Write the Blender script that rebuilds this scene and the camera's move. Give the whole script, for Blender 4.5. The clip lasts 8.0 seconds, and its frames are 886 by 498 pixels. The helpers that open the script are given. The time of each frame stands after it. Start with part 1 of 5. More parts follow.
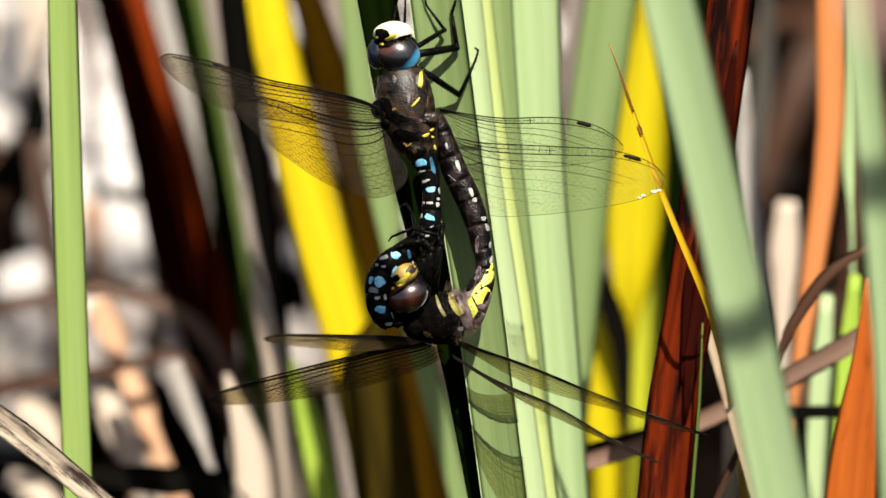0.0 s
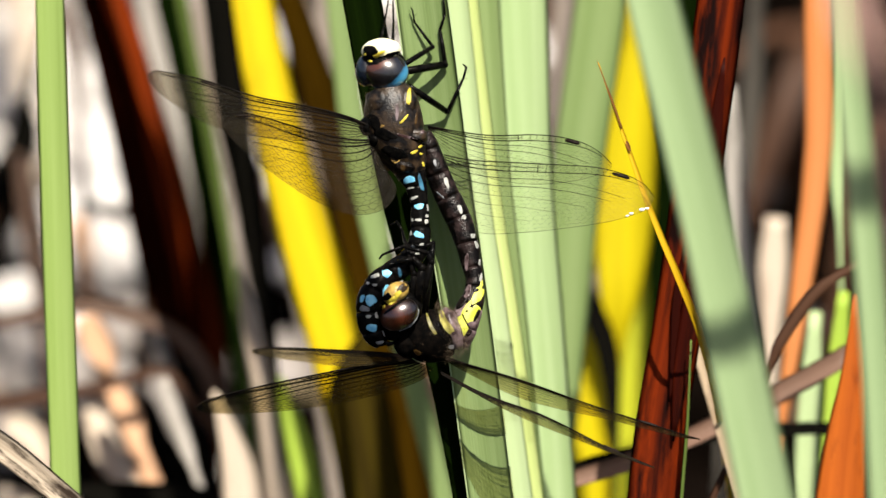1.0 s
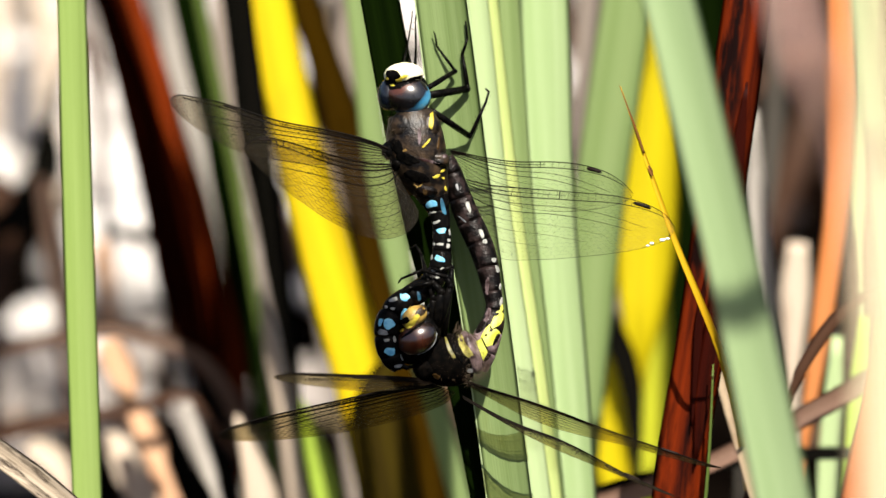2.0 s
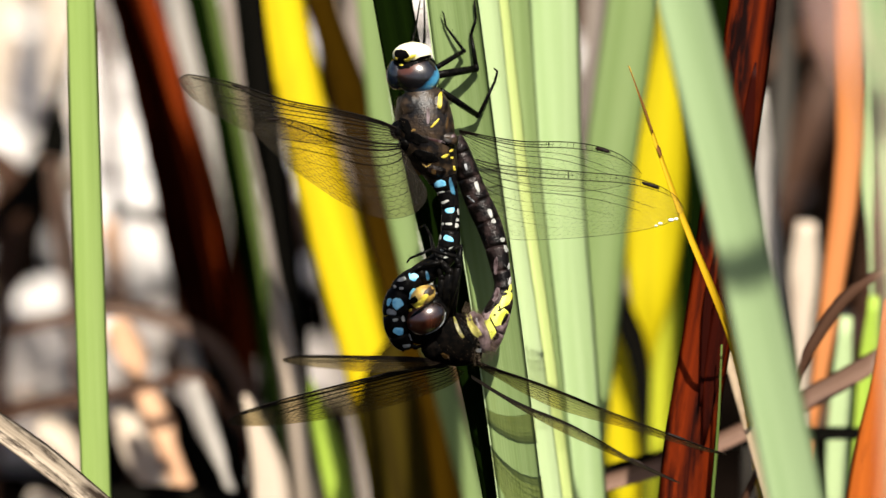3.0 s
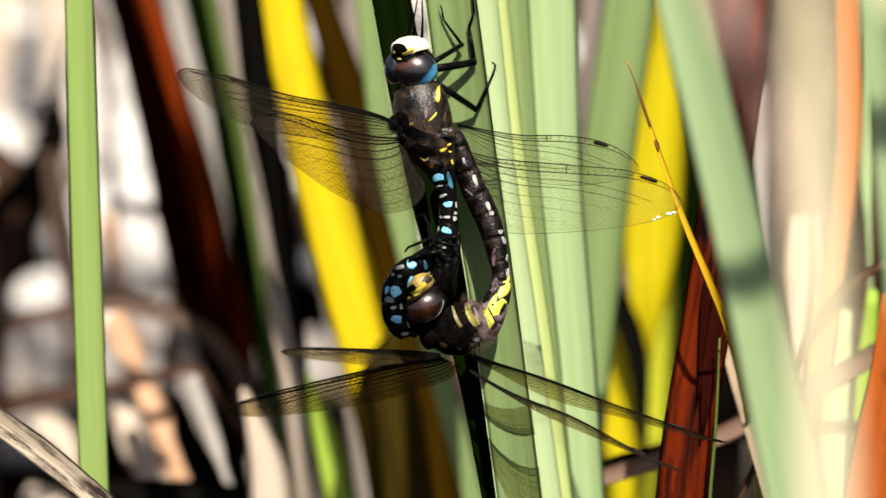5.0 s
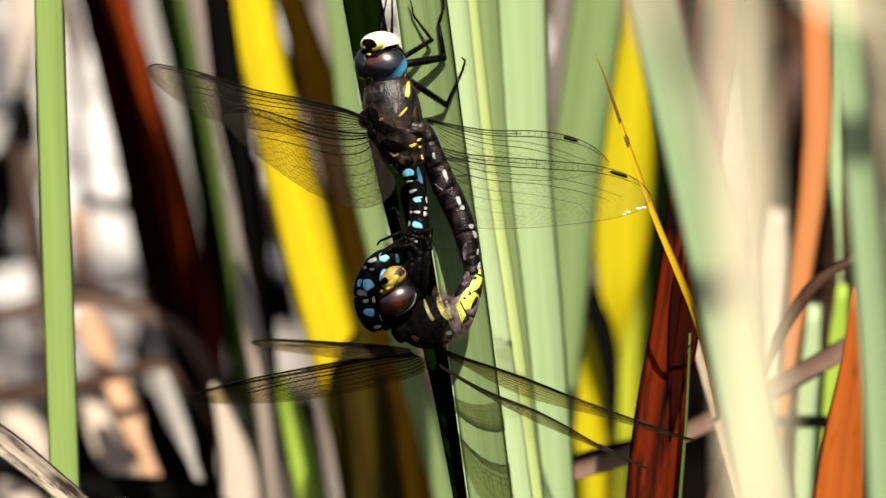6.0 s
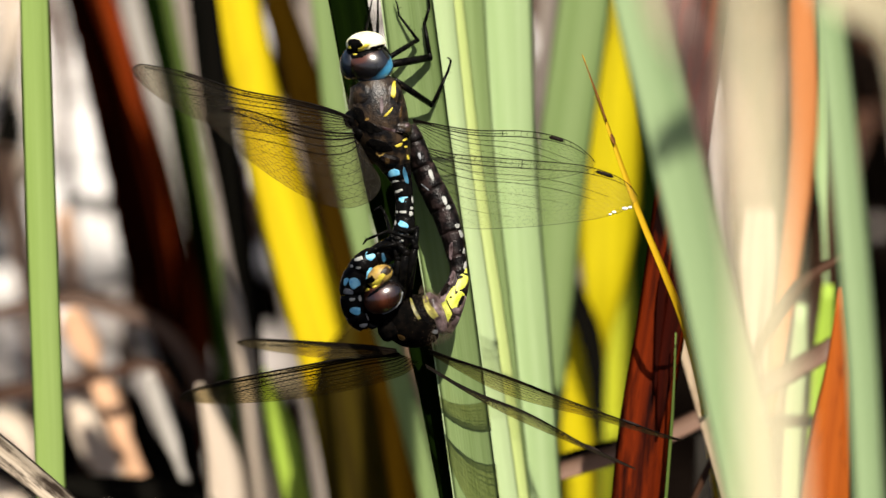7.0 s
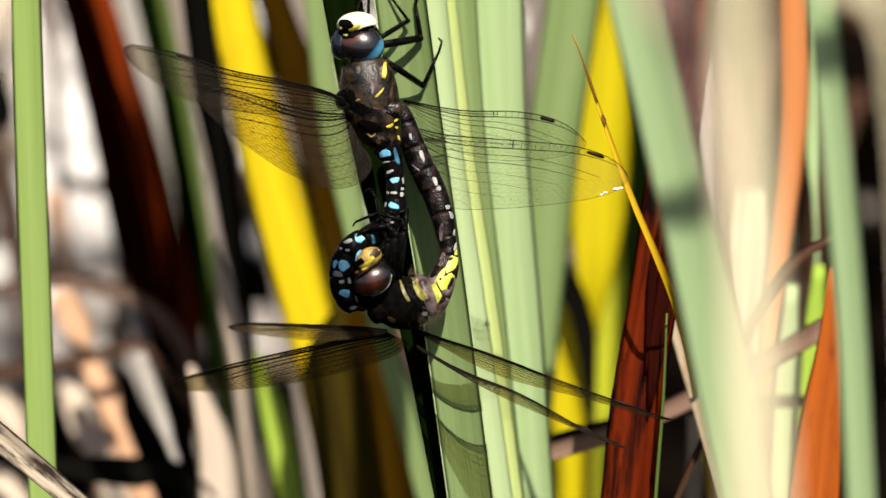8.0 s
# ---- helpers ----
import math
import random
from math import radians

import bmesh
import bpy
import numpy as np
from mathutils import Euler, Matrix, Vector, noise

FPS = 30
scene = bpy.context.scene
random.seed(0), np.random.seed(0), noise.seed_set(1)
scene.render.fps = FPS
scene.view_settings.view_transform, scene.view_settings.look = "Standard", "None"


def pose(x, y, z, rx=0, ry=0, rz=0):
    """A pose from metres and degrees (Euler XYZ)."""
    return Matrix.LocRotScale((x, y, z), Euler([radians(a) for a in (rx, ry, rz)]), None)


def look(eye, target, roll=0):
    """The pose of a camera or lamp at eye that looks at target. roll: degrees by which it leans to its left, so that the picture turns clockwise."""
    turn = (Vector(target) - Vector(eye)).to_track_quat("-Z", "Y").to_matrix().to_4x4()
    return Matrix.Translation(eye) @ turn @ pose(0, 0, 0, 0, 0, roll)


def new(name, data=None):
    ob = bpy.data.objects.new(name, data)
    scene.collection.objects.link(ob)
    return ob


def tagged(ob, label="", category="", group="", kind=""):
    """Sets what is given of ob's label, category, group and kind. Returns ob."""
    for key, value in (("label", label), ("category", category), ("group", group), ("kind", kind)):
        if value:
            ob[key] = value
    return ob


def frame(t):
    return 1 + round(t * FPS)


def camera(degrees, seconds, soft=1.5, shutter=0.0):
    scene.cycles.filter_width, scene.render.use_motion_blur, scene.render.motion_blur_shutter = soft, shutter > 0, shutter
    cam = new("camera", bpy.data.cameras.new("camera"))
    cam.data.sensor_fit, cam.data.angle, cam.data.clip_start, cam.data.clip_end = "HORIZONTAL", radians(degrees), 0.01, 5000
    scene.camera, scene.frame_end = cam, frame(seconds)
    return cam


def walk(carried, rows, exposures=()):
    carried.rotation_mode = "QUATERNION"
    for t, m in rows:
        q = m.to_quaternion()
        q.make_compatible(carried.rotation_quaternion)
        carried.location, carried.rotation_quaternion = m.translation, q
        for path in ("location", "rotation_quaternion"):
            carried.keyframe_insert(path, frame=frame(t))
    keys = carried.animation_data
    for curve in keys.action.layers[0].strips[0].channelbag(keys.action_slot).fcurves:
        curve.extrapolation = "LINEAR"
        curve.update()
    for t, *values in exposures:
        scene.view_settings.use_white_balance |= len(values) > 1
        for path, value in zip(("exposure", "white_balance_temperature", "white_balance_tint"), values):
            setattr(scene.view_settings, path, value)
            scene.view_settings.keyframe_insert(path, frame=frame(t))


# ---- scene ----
from mathutils.bvhtree import BVHTree

# Scale: the wheel of dragonflies hangs 0.17 m over the ground, 1.2 m from the camera.
MM = 0.001
TILT, REACH = 20.0, 1.2
HUB = Vector((0.0, 0.0, 0.17))
# SITE: x across, y up the sight plane, z towards the camera, origin between the dragonflies.
SITE = Matrix.Translation(HUB) @ pose(0, 0, 0, 90 - TILT)
EYE = SITE @ Vector((0, 0, REACH))

cam = camera(7.477, 8.0, soft=1.5)
cam.data.dof.use_dof = True
cam.data.dof.focus_distance = 1.197
cam.data.dof.aperture_fstop = 13.0

# Hand tremor: seconds, turn to the left, turn upwards (thousandths of a degree).
TREMOR = (
    (0, -124, -136), (0.1, -165, -212), (0.2, -203, -251), (0.3, -208, -232), (0.4, -183, -184), (0.5, -122, -146),
    (0.6, -61, -127), (0.7, -41, -88), (0.8, -86, -50), (0.9, -183, -17), (1, -229, 7), (1.1, -213, 41),
    (1.2, -127, 127), (1.3, 41, 208), (1.4, 137, 327), (1.5, 102, 424), (1.6, -5, 446), (1.7, -30, 399),
    (2.8, 5, -19), (2.9, 66, 26), (3, 48, 41), (3.1, -5, 12), (3.2, -102, 55), (3.3, -97, 64),
    (3.4, -36, -12), (3.5, 0, 0), (3.6, 56, 88), (3.7, 137, 150), (3.8, 183, 184), (3.9, 208, 251),
    (4, 244, 324), (4.1, 239, 356), (4.2, 122, 351), (4.3, -30, 346), (4.4, -112, 255), (4.5, -109, 148),
    (4.6, -20, 55), (4.7, 89, -10), (5.8, -234, -12), (5.9, -229, -36), (6, -239, -51), (6.1, -259, -74),
    (6.2, -300, -117), (6.3, -366, -165), (6.4, -417, -193), (6.5, -432, -146), (6.6, -437, 26), (6.7, -422, 150),
    (6.8, -396, 150), (6.9, -386, 36), (7, -366, -51), (7.1, -315, -55), (7.2, -295, 31), (7.3, -285, 98),
    (7.4, -264, 84), (7.5, -269, 31), (7.6, -274, -17), (7.7, -285, -74), (7.8, -305, -165), (7.9, -366, -227),
    (8, -447, -215),
)
walk(cam, [(t, pose(*EYE, 90 - TILT + up / 1000, 0, left / 1000)) for t, left, up in TREMOR],
     exposures=((0, 1.05), (1.5, 1.15), (3.5, 1.1), (4.7, 1.02), (5.8, 0.93), (8, 0.9)))

# Light: a high clear summer sun over the camera's shoulder, and a blue sky.
SUN_FROM = (SITE.to_3x3() @ Vector((0.18, 0.71, 0.68))).normalized()
sun = new("sun", bpy.data.lights.new("sun", "SUN"))
sun.data.energy, sun.data.angle, sun.data.color = 4.5, radians(0.53), (1.0, 0.93, 0.82)
sun.matrix_world = look(SUN_FROM * 3, (0, 0, 0))
world = bpy.data.worlds.new("sky")
scene.world = world
world.use_nodes = True
sky = world.node_tree.nodes.new("ShaderNodeTexSky")
sky.sky_type, sky.sun_disc = "NISHITA", False
sky.air_density, sky.dust_density, sky.ozone_density = 0.8, 4.0, 0.4
sky.sun_elevation = math.asin(SUN_FROM.z)
sky.sun_rotation = math.atan2(SUN_FROM.x, SUN_FROM.y)
world.node_tree.links.new(sky.outputs[0], world.node_tree.nodes["Background"].inputs[0])
world.node_tree.nodes["Background"].inputs[1].default_value = 0.05
scene.view_settings.exposure = 1.2


# ---- materials ----
def shader(name):
    m = bpy.data.materials.new(name)
    m.use_nodes = True
    nt = m.node_tree
    return m, nt, nt.nodes["Principled BSDF"], nt.nodes["Material Output"]


def node(nt, kind, links=(), operation="", noise_dimensions="", uv_map=""):
    """A node of that kind; links: (input, socket or value) pairs."""
    n = nt.nodes.new(kind)
    if operation:
        n.operation = operation
    if noise_dimensions:
        n.noise_dimensions = noise_dimensions
    if uv_map:
        n.uv_map = uv_map
    for key, value in links:
        if isinstance(value, bpy.types.NodeSocket):
            nt.links.new(value, n.inputs[key])
        else:
            n.inputs[key].default_value = value
    return n


def mixed(nt, fac, a, b, mode="MIX"):
    n = nt.nodes.new("ShaderNodeMix")
    n.data_type, n.blend_type = "RGBA", mode
    for socket, value in ((n.inputs[0], fac), (n.inputs[6], a), (n.inputs[7], b)):
        if isinstance(value, bpy.types.NodeSocket):
            nt.links.new(value, socket)
        else:
            socket.default_value = value if isinstance(value, (int, float)) else (*value, 1)
    return n.outputs[2]


def ramp(nt, fac, stops):
    r = nt.nodes.new("ShaderNodeValToRGB")
    while len(r.color_ramp.elements) < len(stops):
        r.color_ramp.elements.new(0.5)
    for e, (p, c) in zip(r.color_ramp.elements, stops):
        e.position = p
        e.color = (c, c, c, 1) if isinstance(c, (int, float)) else (*c, 1)
    nt.links.new(fac, r.inputs[0])
    return r.outputs[0]


def leaf_matter(name, light, deep, stain, wear=0.35, glow=0.35, gloss=0.45, stripe=1.0, spec=0.14, mottle=(150, 55)):
    """A ribbed strap leaf: light and deep ribs along it, stains and specks, light that shines through.
    The UV map holds metres across and along."""
    m, nt, bsdf, out = shader(name)
    uv = node(nt, "ShaderNodeUVMap", uv_map="UVMap").outputs[0]
    rnd = node(nt, "ShaderNodeObjectInfo").outputs["Random"]
    fine = node(nt, "ShaderNodeMapping", [("Vector", uv), ("Scale", (2600, 24, 1))]).outputs[0]
    broad = node(nt, "ShaderNodeMapping", [("Vector", uv), ("Scale", (420, 9, 1))]).outputs[0]
    blot = node(nt, "ShaderNodeMapping", [("Vector", uv), ("Scale", (*mottle, 1))]).outputs[0]
    f1 = node(nt, "ShaderNodeTexNoise", [("Vector", fine), ("W", rnd), ("Scale", 1.0), ("Detail", 3.0)], noise_dimensions="4D").outputs[0]
    f2 = node(nt, "ShaderNodeTexNoise", [("Vector", broad), ("W", rnd), ("Scale", 1.0), ("Detail", 2.0)], noise_dimensions="4D").outputs[0]
    f3 = node(nt, "ShaderNodeTexNoise", [("Vector", blot), ("W", rnd), ("Scale", 1.0), ("Detail", 6.0), ("Roughness", 0.65)], noise_dimensions="4D").outputs[0]
    ribs = ramp(nt, f1, [(0.35, 0.0), (0.65, 1.0)])
    bands = ramp(nt, f2, [(0.38, 0.0), (0.62, 1.0)])
    tone = mixed(nt, bands, deep, light)
    tone = mixed(nt, node(nt, "ShaderNodeMath", [(0, ribs), (1, 0.35 * stripe)], operation="MULTIPLY").outputs[0], tone, light)
    spots = ramp(nt, f3, [(0.64 - 0.2 * wear, 0.0), (0.78 - 0.2 * wear, 1.0)])
    tone = mixed(nt, node(nt, "ShaderNodeMath", [(0, spots), (1, min(1.0, wear * 1.4))], operation="MULTIPLY").outputs[0], tone, stain)
    nt.links.new(tone, bsdf.inputs["Base Color"])
    rough = node(nt, "ShaderNodeMapRange", [("Value", f3), ("To Min", gloss - 0.1), ("To Max", gloss + 0.2)]).outputs[0]
    nt.links.new(rough, bsdf.inputs["Roughness"])
    bsdf.inputs["Specular IOR Level"].default_value = spec
    bump = node(nt, "ShaderNodeBump", [("Height", f1), ("Strength", 0.5), ("Distance", 0.00025)]).outputs[0]
    nt.links.new(bump, bsdf.inputs["Normal"])
    back = node(nt, "ShaderNodeBsdfTranslucent", [("Color", tone)])
    mix = node(nt, "ShaderNodeMixShader", [("Fac", glow), (1, bsdf.outputs[0]), (2, back.outputs[0])])
    nt.links.new(mix.outputs[0], out.inputs[0])
    return m


def plain_matter(name, a, b, scale=900.0, rough=0.5, spec=0.5, relief=0.3, metal=0.0, coat=0.0, lo=0.4, hi=0.6):
    """Two tones mottled by noise in object space, with fine relief."""
    m, nt, bsdf, out = shader(name)
    co = node(nt, "ShaderNodeTexCoord").outputs["Object"]
    n1 = node(nt, "ShaderNodeTexNoise", [("Vector", co), ("Scale", scale), ("Detail", 5.0)]).outputs[0]
    n2 = node(nt, "ShaderNodeTexNoise", [("Vector", co), ("Scale", scale * 4.5), ("Detail", 3.0)]).outputs[0]
    tone = mixed(nt, ramp(nt, n1, [(lo, 0.0), (hi, 1.0)]), a, b)
    nt.links.new(tone, bsdf.inputs["Base Color"])
    bsdf.inputs["Roughness"].default_value = rough
    bsdf.inputs["Specular IOR Level"].default_value = spec
    bsdf.inputs["Metallic"].default_value = metal
    bsdf.inputs["Coat Weight"].default_value = coat
    nt.links.new(node(nt, "ShaderNodeBump", [("Height", n2), ("Strength", relief), ("Distance", 0.3 / scale)]).outputs[0], bsdf.inputs["Normal"])
    return m


def eye_matter(name, pole, stops, sheen=0.23):
    """A faceted compound eye: bands of pigment round a pole (x, y, z mm); stops: (mm from the pole, colour)."""
    m, nt, bsdf, out = shader(name)
    obj = node(nt, "ShaderNodeTexCoord").outputs["Object"]
    d = node(nt, "ShaderNodeVectorMath", [(0, obj), (1, [k * 0.001 for k in pole])], operation="DISTANCE").outputs["Value"]
    speck = node(nt, "ShaderNodeTexNoise", [("Vector", obj), ("Scale", 900.0), ("Detail", 3.0)]).outputs[0]
    v = node(nt, "ShaderNodeMath", [(0, speck), (1, 0.06), (2, -0.03)], operation="MULTIPLY_ADD").outputs[0]
    v = node(nt, "ShaderNodeMath", [(0, d), (1, 125.0), (2, v)], operation="MULTIPLY_ADD").outputs[0]
    nt.links.new(ramp(nt, v, [(k / 8, c) for k, c in stops]), bsdf.inputs["Base Color"])
    bsdf.inputs["Roughness"].default_value = 0.4
    bsdf.inputs["Coat Weight"].default_value = 1.0
    bsdf.inputs["Coat IOR"].default_value = 1.9
    bsdf.inputs["Specular IOR Level"].default_value = 0.2
    bsdf.inputs["Coat Roughness"].default_value = sheen
    facets = node(nt, "ShaderNodeTexVoronoi", [("Vector", obj), ("Scale", 14000.0)]).outputs[0]
    nt.links.new(node(nt, "ShaderNodeBump", [("Height", facets), ("Strength", 0.1), ("Distance", 0.00003)]).outputs[0], bsdf.inputs["Normal"])
    return m


def membrane_matter(name, tint, body, share):
    """A clear wing skin: mostly see-through, a little milky, with a wet sheen."""
    m, nt, bsdf, out = shader(name)
    nt.nodes.remove(bsdf)
    co = node(nt, "ShaderNodeTexCoord").outputs["Object"]
    n = node(nt, "ShaderNodeTexNoise", [("Vector", co), ("Scale", 260.0), ("Detail", 4.0)]).outputs[0]
    clear = node(nt, "ShaderNodeBsdfTransparent", [("Color", (*tint, 1))])
    milk = node(nt, "ShaderNodeBsdfTranslucent", [("Color", (*body, 1))])
    face = node(nt, "ShaderNodeBsdfDiffuse", [("Color", (*body, 1))])
    sheen = node(nt, "ShaderNodeBsdfGlossy", [("Color", (0.9, 0.9, 0.9, 1)), ("Roughness", 0.35)])
    cells = node(nt, "ShaderNodeTexNoise", [("Vector", co), ("Scale", 1500.0), ("Detail", 2.0)]).outputs[0]
    nt.links.new(node(nt, "ShaderNodeBump", [("Height", cells), ("Strength", 0.15), ("Distance", 0.0001)]).outputs[0], sheen.inputs["Normal"])
    both = node(nt, "ShaderNodeMixShader", [("Fac", 0.5), (1, milk.outputs[0]), (2, face.outputs[0])])
    fac = node(nt, "ShaderNodeMapRange", [("Value", n), ("To Min", share * 0.6), ("To Max", share * 1.4)]).outputs[0]
    a = node(nt, "ShaderNodeMixShader", [("Fac", fac), (1, clear.outputs[0]), (2, both.outputs[0])])
    b = node(nt, "ShaderNodeMixShader", [("Fac", 0.006), (1, a.outputs[0]), (2, sheen.outputs[0])])
    nt.links.new(b.outputs[0], out.inputs[0])
    return m


FRESH_GREEN = leaf_matter("fresh_green_leaf", (0.25, 0.345, 0.10), (0.20, 0.29, 0.07), (0.23, 0.25, 0.05), 0.12, 0.15)
# olive for a dull blade, and green darkened to show part shade
OLIVE_SHADE_GREEN = leaf_matter("olive_and_part_shade_green", (0.10, 0.15, 0.03), (0.06, 0.09, 0.017), (0.04, 0.05, 0.01), 0.2, 0.15)
PALE_GREEN = leaf_matter("pale_green_leaf", (0.41, 0.53, 0.27), (0.30, 0.42, 0.18), (0.38, 0.40, 0.10), 0.14, 0.24)
MID_GREEN = leaf_matter("mid_green_leaf", (0.225, 0.305, 0.12), (0.17, 0.245, 0.083), (0.21, 0.23, 0.05), 0.16, 0.24)
CLING_GREEN = leaf_matter("bent_green_leaf", (0.185, 0.255, 0.10), (0.13, 0.19, 0.062), (0.16, 0.18, 0.04), 0.25, 0.2)
EDGE_LIME = leaf_matter("yellow_lime_margin", (0.45, 0.53, 0.21), (0.39, 0.47, 0.16), (0.40, 0.34, 0.04), 0.15, 0.15)
LIME = leaf_matter("lime_leaf", (0.46, 0.57, 0.31), (0.38, 0.49, 0.24), (0.46, 0.47, 0.08), 0.18, 0.24)
GREY_GREEN = leaf_matter("grey_green_leaf", (0.26, 0.35, 0.18), (0.205, 0.29, 0.135), (0.22, 0.24, 0.10), 0.1, 0.15)
# near-black green: the leaves' shade is put into their colour
SHADE_GREEN = leaf_matter("shade_dark_green_leaf", (0.0035, 0.008, 0.001), (0.0015, 0.0035, 0.0006), (0.001, 0.002, 0.0005), 0.2, 0.05, 0.6, 1.0, 0.0)
# dark olive that paints a shadow on yellow
SHADE_OLIVE = leaf_matter("shade_olive_strip", (0.044, 0.031, 0.003), (0.020, 0.013, 0.002), (0.008, 0.005, 0.001), 0.4, 0.15, 0.6, 1.0, 0.02)
WITHERED = leaf_matter("withered_tip", (0.22, 0.09, 0.018), (0.10, 0.036, 0.010), (0.02, 0.01, 0.006), 0.4, 0.1)
# yellow toned down, so part shade sits in the colour
PART_SHADE_YELLOW = leaf_matter("part_shade_yellow_leaf", (0.56, 0.46, 0.004), (0.42, 0.34, 0.003), (0.20, 0.14, 0.004), 0.3, 0.2)
YELLOW = leaf_matter("yellow_leaf", (0.68, 0.53, 0.005), (0.52, 0.385, 0.004), (0.30, 0.20, 0.004), 0.3, 0.25)
TIP_YELLOW = leaf_matter("yellow_tip", (0.62, 0.44, 0.012), (0.50, 0.27, 0.008), (0.36, 0.12, 0.005), 0.35, 0.2)
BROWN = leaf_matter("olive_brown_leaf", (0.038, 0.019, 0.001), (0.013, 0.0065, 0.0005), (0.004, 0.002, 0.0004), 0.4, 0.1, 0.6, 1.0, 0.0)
# maroon darkened so that its colour carries the shade
SHADE_MAROON = leaf_matter("shade_maroon_leaf", (0.018, 0.0026, 0.0006), (0.006, 0.001, 0.0003), (0.003, 0.0006, 0.0002), 0.5, 0.15, 0.6, 1.0, 0.0)
RUST = leaf_matter("rust_red_leaf", (0.145, 0.016, 0.0014), (0.018, 0.0018, 0.0005), (0.005, 0.0008, 0.0004), 0.95, 0.12, 0.5, 0.6, 0.05, (300, 40))
RUST_DARK = leaf_matter("dark_rust_streak", (0.022, 0.002, 0.0006), (0.008, 0.001, 0.0004), (0.07, 0.008, 0.001), 0.5, 0.08, 0.5, 0.8, 0.03, (300, 40))
# brighter red that paints sun on the maroon leaf
LIT_RED = leaf_matter("sunlit_red_strip", (0.26, 0.036, 0.004), (0.12, 0.017, 0.002), (0.05, 0.006, 0.001), 0.3, 0.2, 0.6, 1.0, 0.04)
ORANGE = leaf_matter("orange_leaf", (0.42, 0.10, 0.012), (0.30, 0.062, 0.007), (0.16, 0.03, 0.005), 0.45, 0.2, 0.5, 1.0, 0.1, (700, 160))
SALMON = leaf_matter("salmon_leaf", (0.56, 0.22, 0.075), (0.46, 0.16, 0.045), (0.32, 0.10, 0.03), 0.2, 0.2)
DRY_STREAK = leaf_matter("streaked_dry_leaf", (0.50, 0.42, 0.32), (0.20, 0.15, 0.10), (0.035, 0.024, 0.017), 0.8, 0.12, 0.6, 1.6, 0.08, (700, 90))
PEACH = leaf_matter("peach_dry_leaf", (0.68, 0.42, 0.26), (0.50, 0.29, 0.17), (0.16, 0.08, 0.04), 0.4, 0.15, 0.6, 1.0, 0.05, (170, 40))
SPRING = leaf_matter("spring_green_leaf", (0.38, 0.52, 0.07), (0.28, 0.42, 0.05), (0.26, 0.30, 0.03), 0.15, 0.25)
PALE_TAN = leaf_matter("pale_tan_leaf", (0.62, 0.52, 0.41), (0.44, 0.35, 0.27), (0.16, 0.10, 0.07), 0.4, 0.15, 0.6, 1.0, 0.06, (150, 30))
YELLOW_LIME = leaf_matter("yellow_lime_leaf", (0.50, 0.52, 0.03), (0.40, 0.42, 0.02), (0.26, 0.24, 0.02), 0.2, 0.25)
STRAW = leaf_matter("straw_leaf", (0.46, 0.36, 0.25), (0.32, 0.24, 0.15), (0.08, 0.045, 0.025), 0.4, 0.15)
BLEACHED = leaf_matter("bleached_leaf", (0.42, 0.39, 0.35), (0.26, 0.235, 0.205), (0.08, 0.065, 0.055), 0.5, 0.12)
ASH = leaf_matter("ash_grey_leaf", (0.30, 0.255, 0.215), (0.18, 0.145, 0.12), (0.06, 0.045, 0.033), 0.35, 0.12)
CREAM = leaf_matter("cream_leaf", (0.84, 0.77, 0.54), (0.72, 0.62, 0.39), (0.50, 0.32, 0.22), 0.45, 0.2, 0.5, 1.0, 0.1, (150, 14))
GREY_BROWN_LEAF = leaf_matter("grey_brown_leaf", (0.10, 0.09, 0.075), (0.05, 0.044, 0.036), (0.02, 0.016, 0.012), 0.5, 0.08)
UMBER = leaf_matter("dead_umber_leaf", (0.075, 0.035, 0.018), (0.025, 0.011, 0.006), (0.006, 0.003, 0.002), 0.4, 0.08)
ARCH_BROWN = leaf_matter("dull_brown_leaf", (0.090, 0.052, 0.034), (0.045, 0.025, 0.016), (0.010, 0.006, 0.004), 0.4, 0.06)
PINK_CREAM = leaf_matter("faded_pink_leaf", (0.64, 0.42, 0.36), (0.54, 0.33, 0.28), (0.40, 0.20, 0.16), 0.3, 0.2)
PINKISH = leaf_matter("pinkish_dead_leaf", (0.20, 0.12, 0.085), (0.12, 0.07, 0.048), (0.03, 0.018, 0.012), 0.35, 0.08)
# near-black for dark litter, and for shade put into colour
LITTER_SHADE_BLACK = leaf_matter("litter_and_shade_black", (0.005, 0.0045, 0.0035), (0.002, 0.002, 0.0016), (0.001, 0.001, 0.001), 0.3, 0.04, 0.6, 1.0, 0.0)

THORAX_BROWN = plain_matter("thorax_brown", (0.002, 0.0014, 0.001), (0.046, 0.028, 0.014), 700, 0.36, 0.4, 0.32, lo=0.42, hi=0.70)
JET = plain_matter("jet_black", (0.0015, 0.0015, 0.0015), (0.004, 0.0035, 0.003), 900, 0.26, 0.045, 0.2)
# matt near-black: the female thorax has its shade in the colour
SHADE_PITCH = plain_matter("shade_black_thorax", (0.001, 0.0009, 0.0008), (0.0035, 0.0026, 0.002), 900, 0.8, 0.02, 0.2)
SOFT_YELLOW = plain_matter("soft_yellow_stripe", (0.24, 0.22, 0.04), (0.42, 0.38, 0.09), 700, 0.5)
UMBRE_BODY = plain_matter("brown_black_body", (0.002, 0.0014, 0.001), (0.011, 0.006, 0.004), 620, 0.36, 0.14, 0.6)
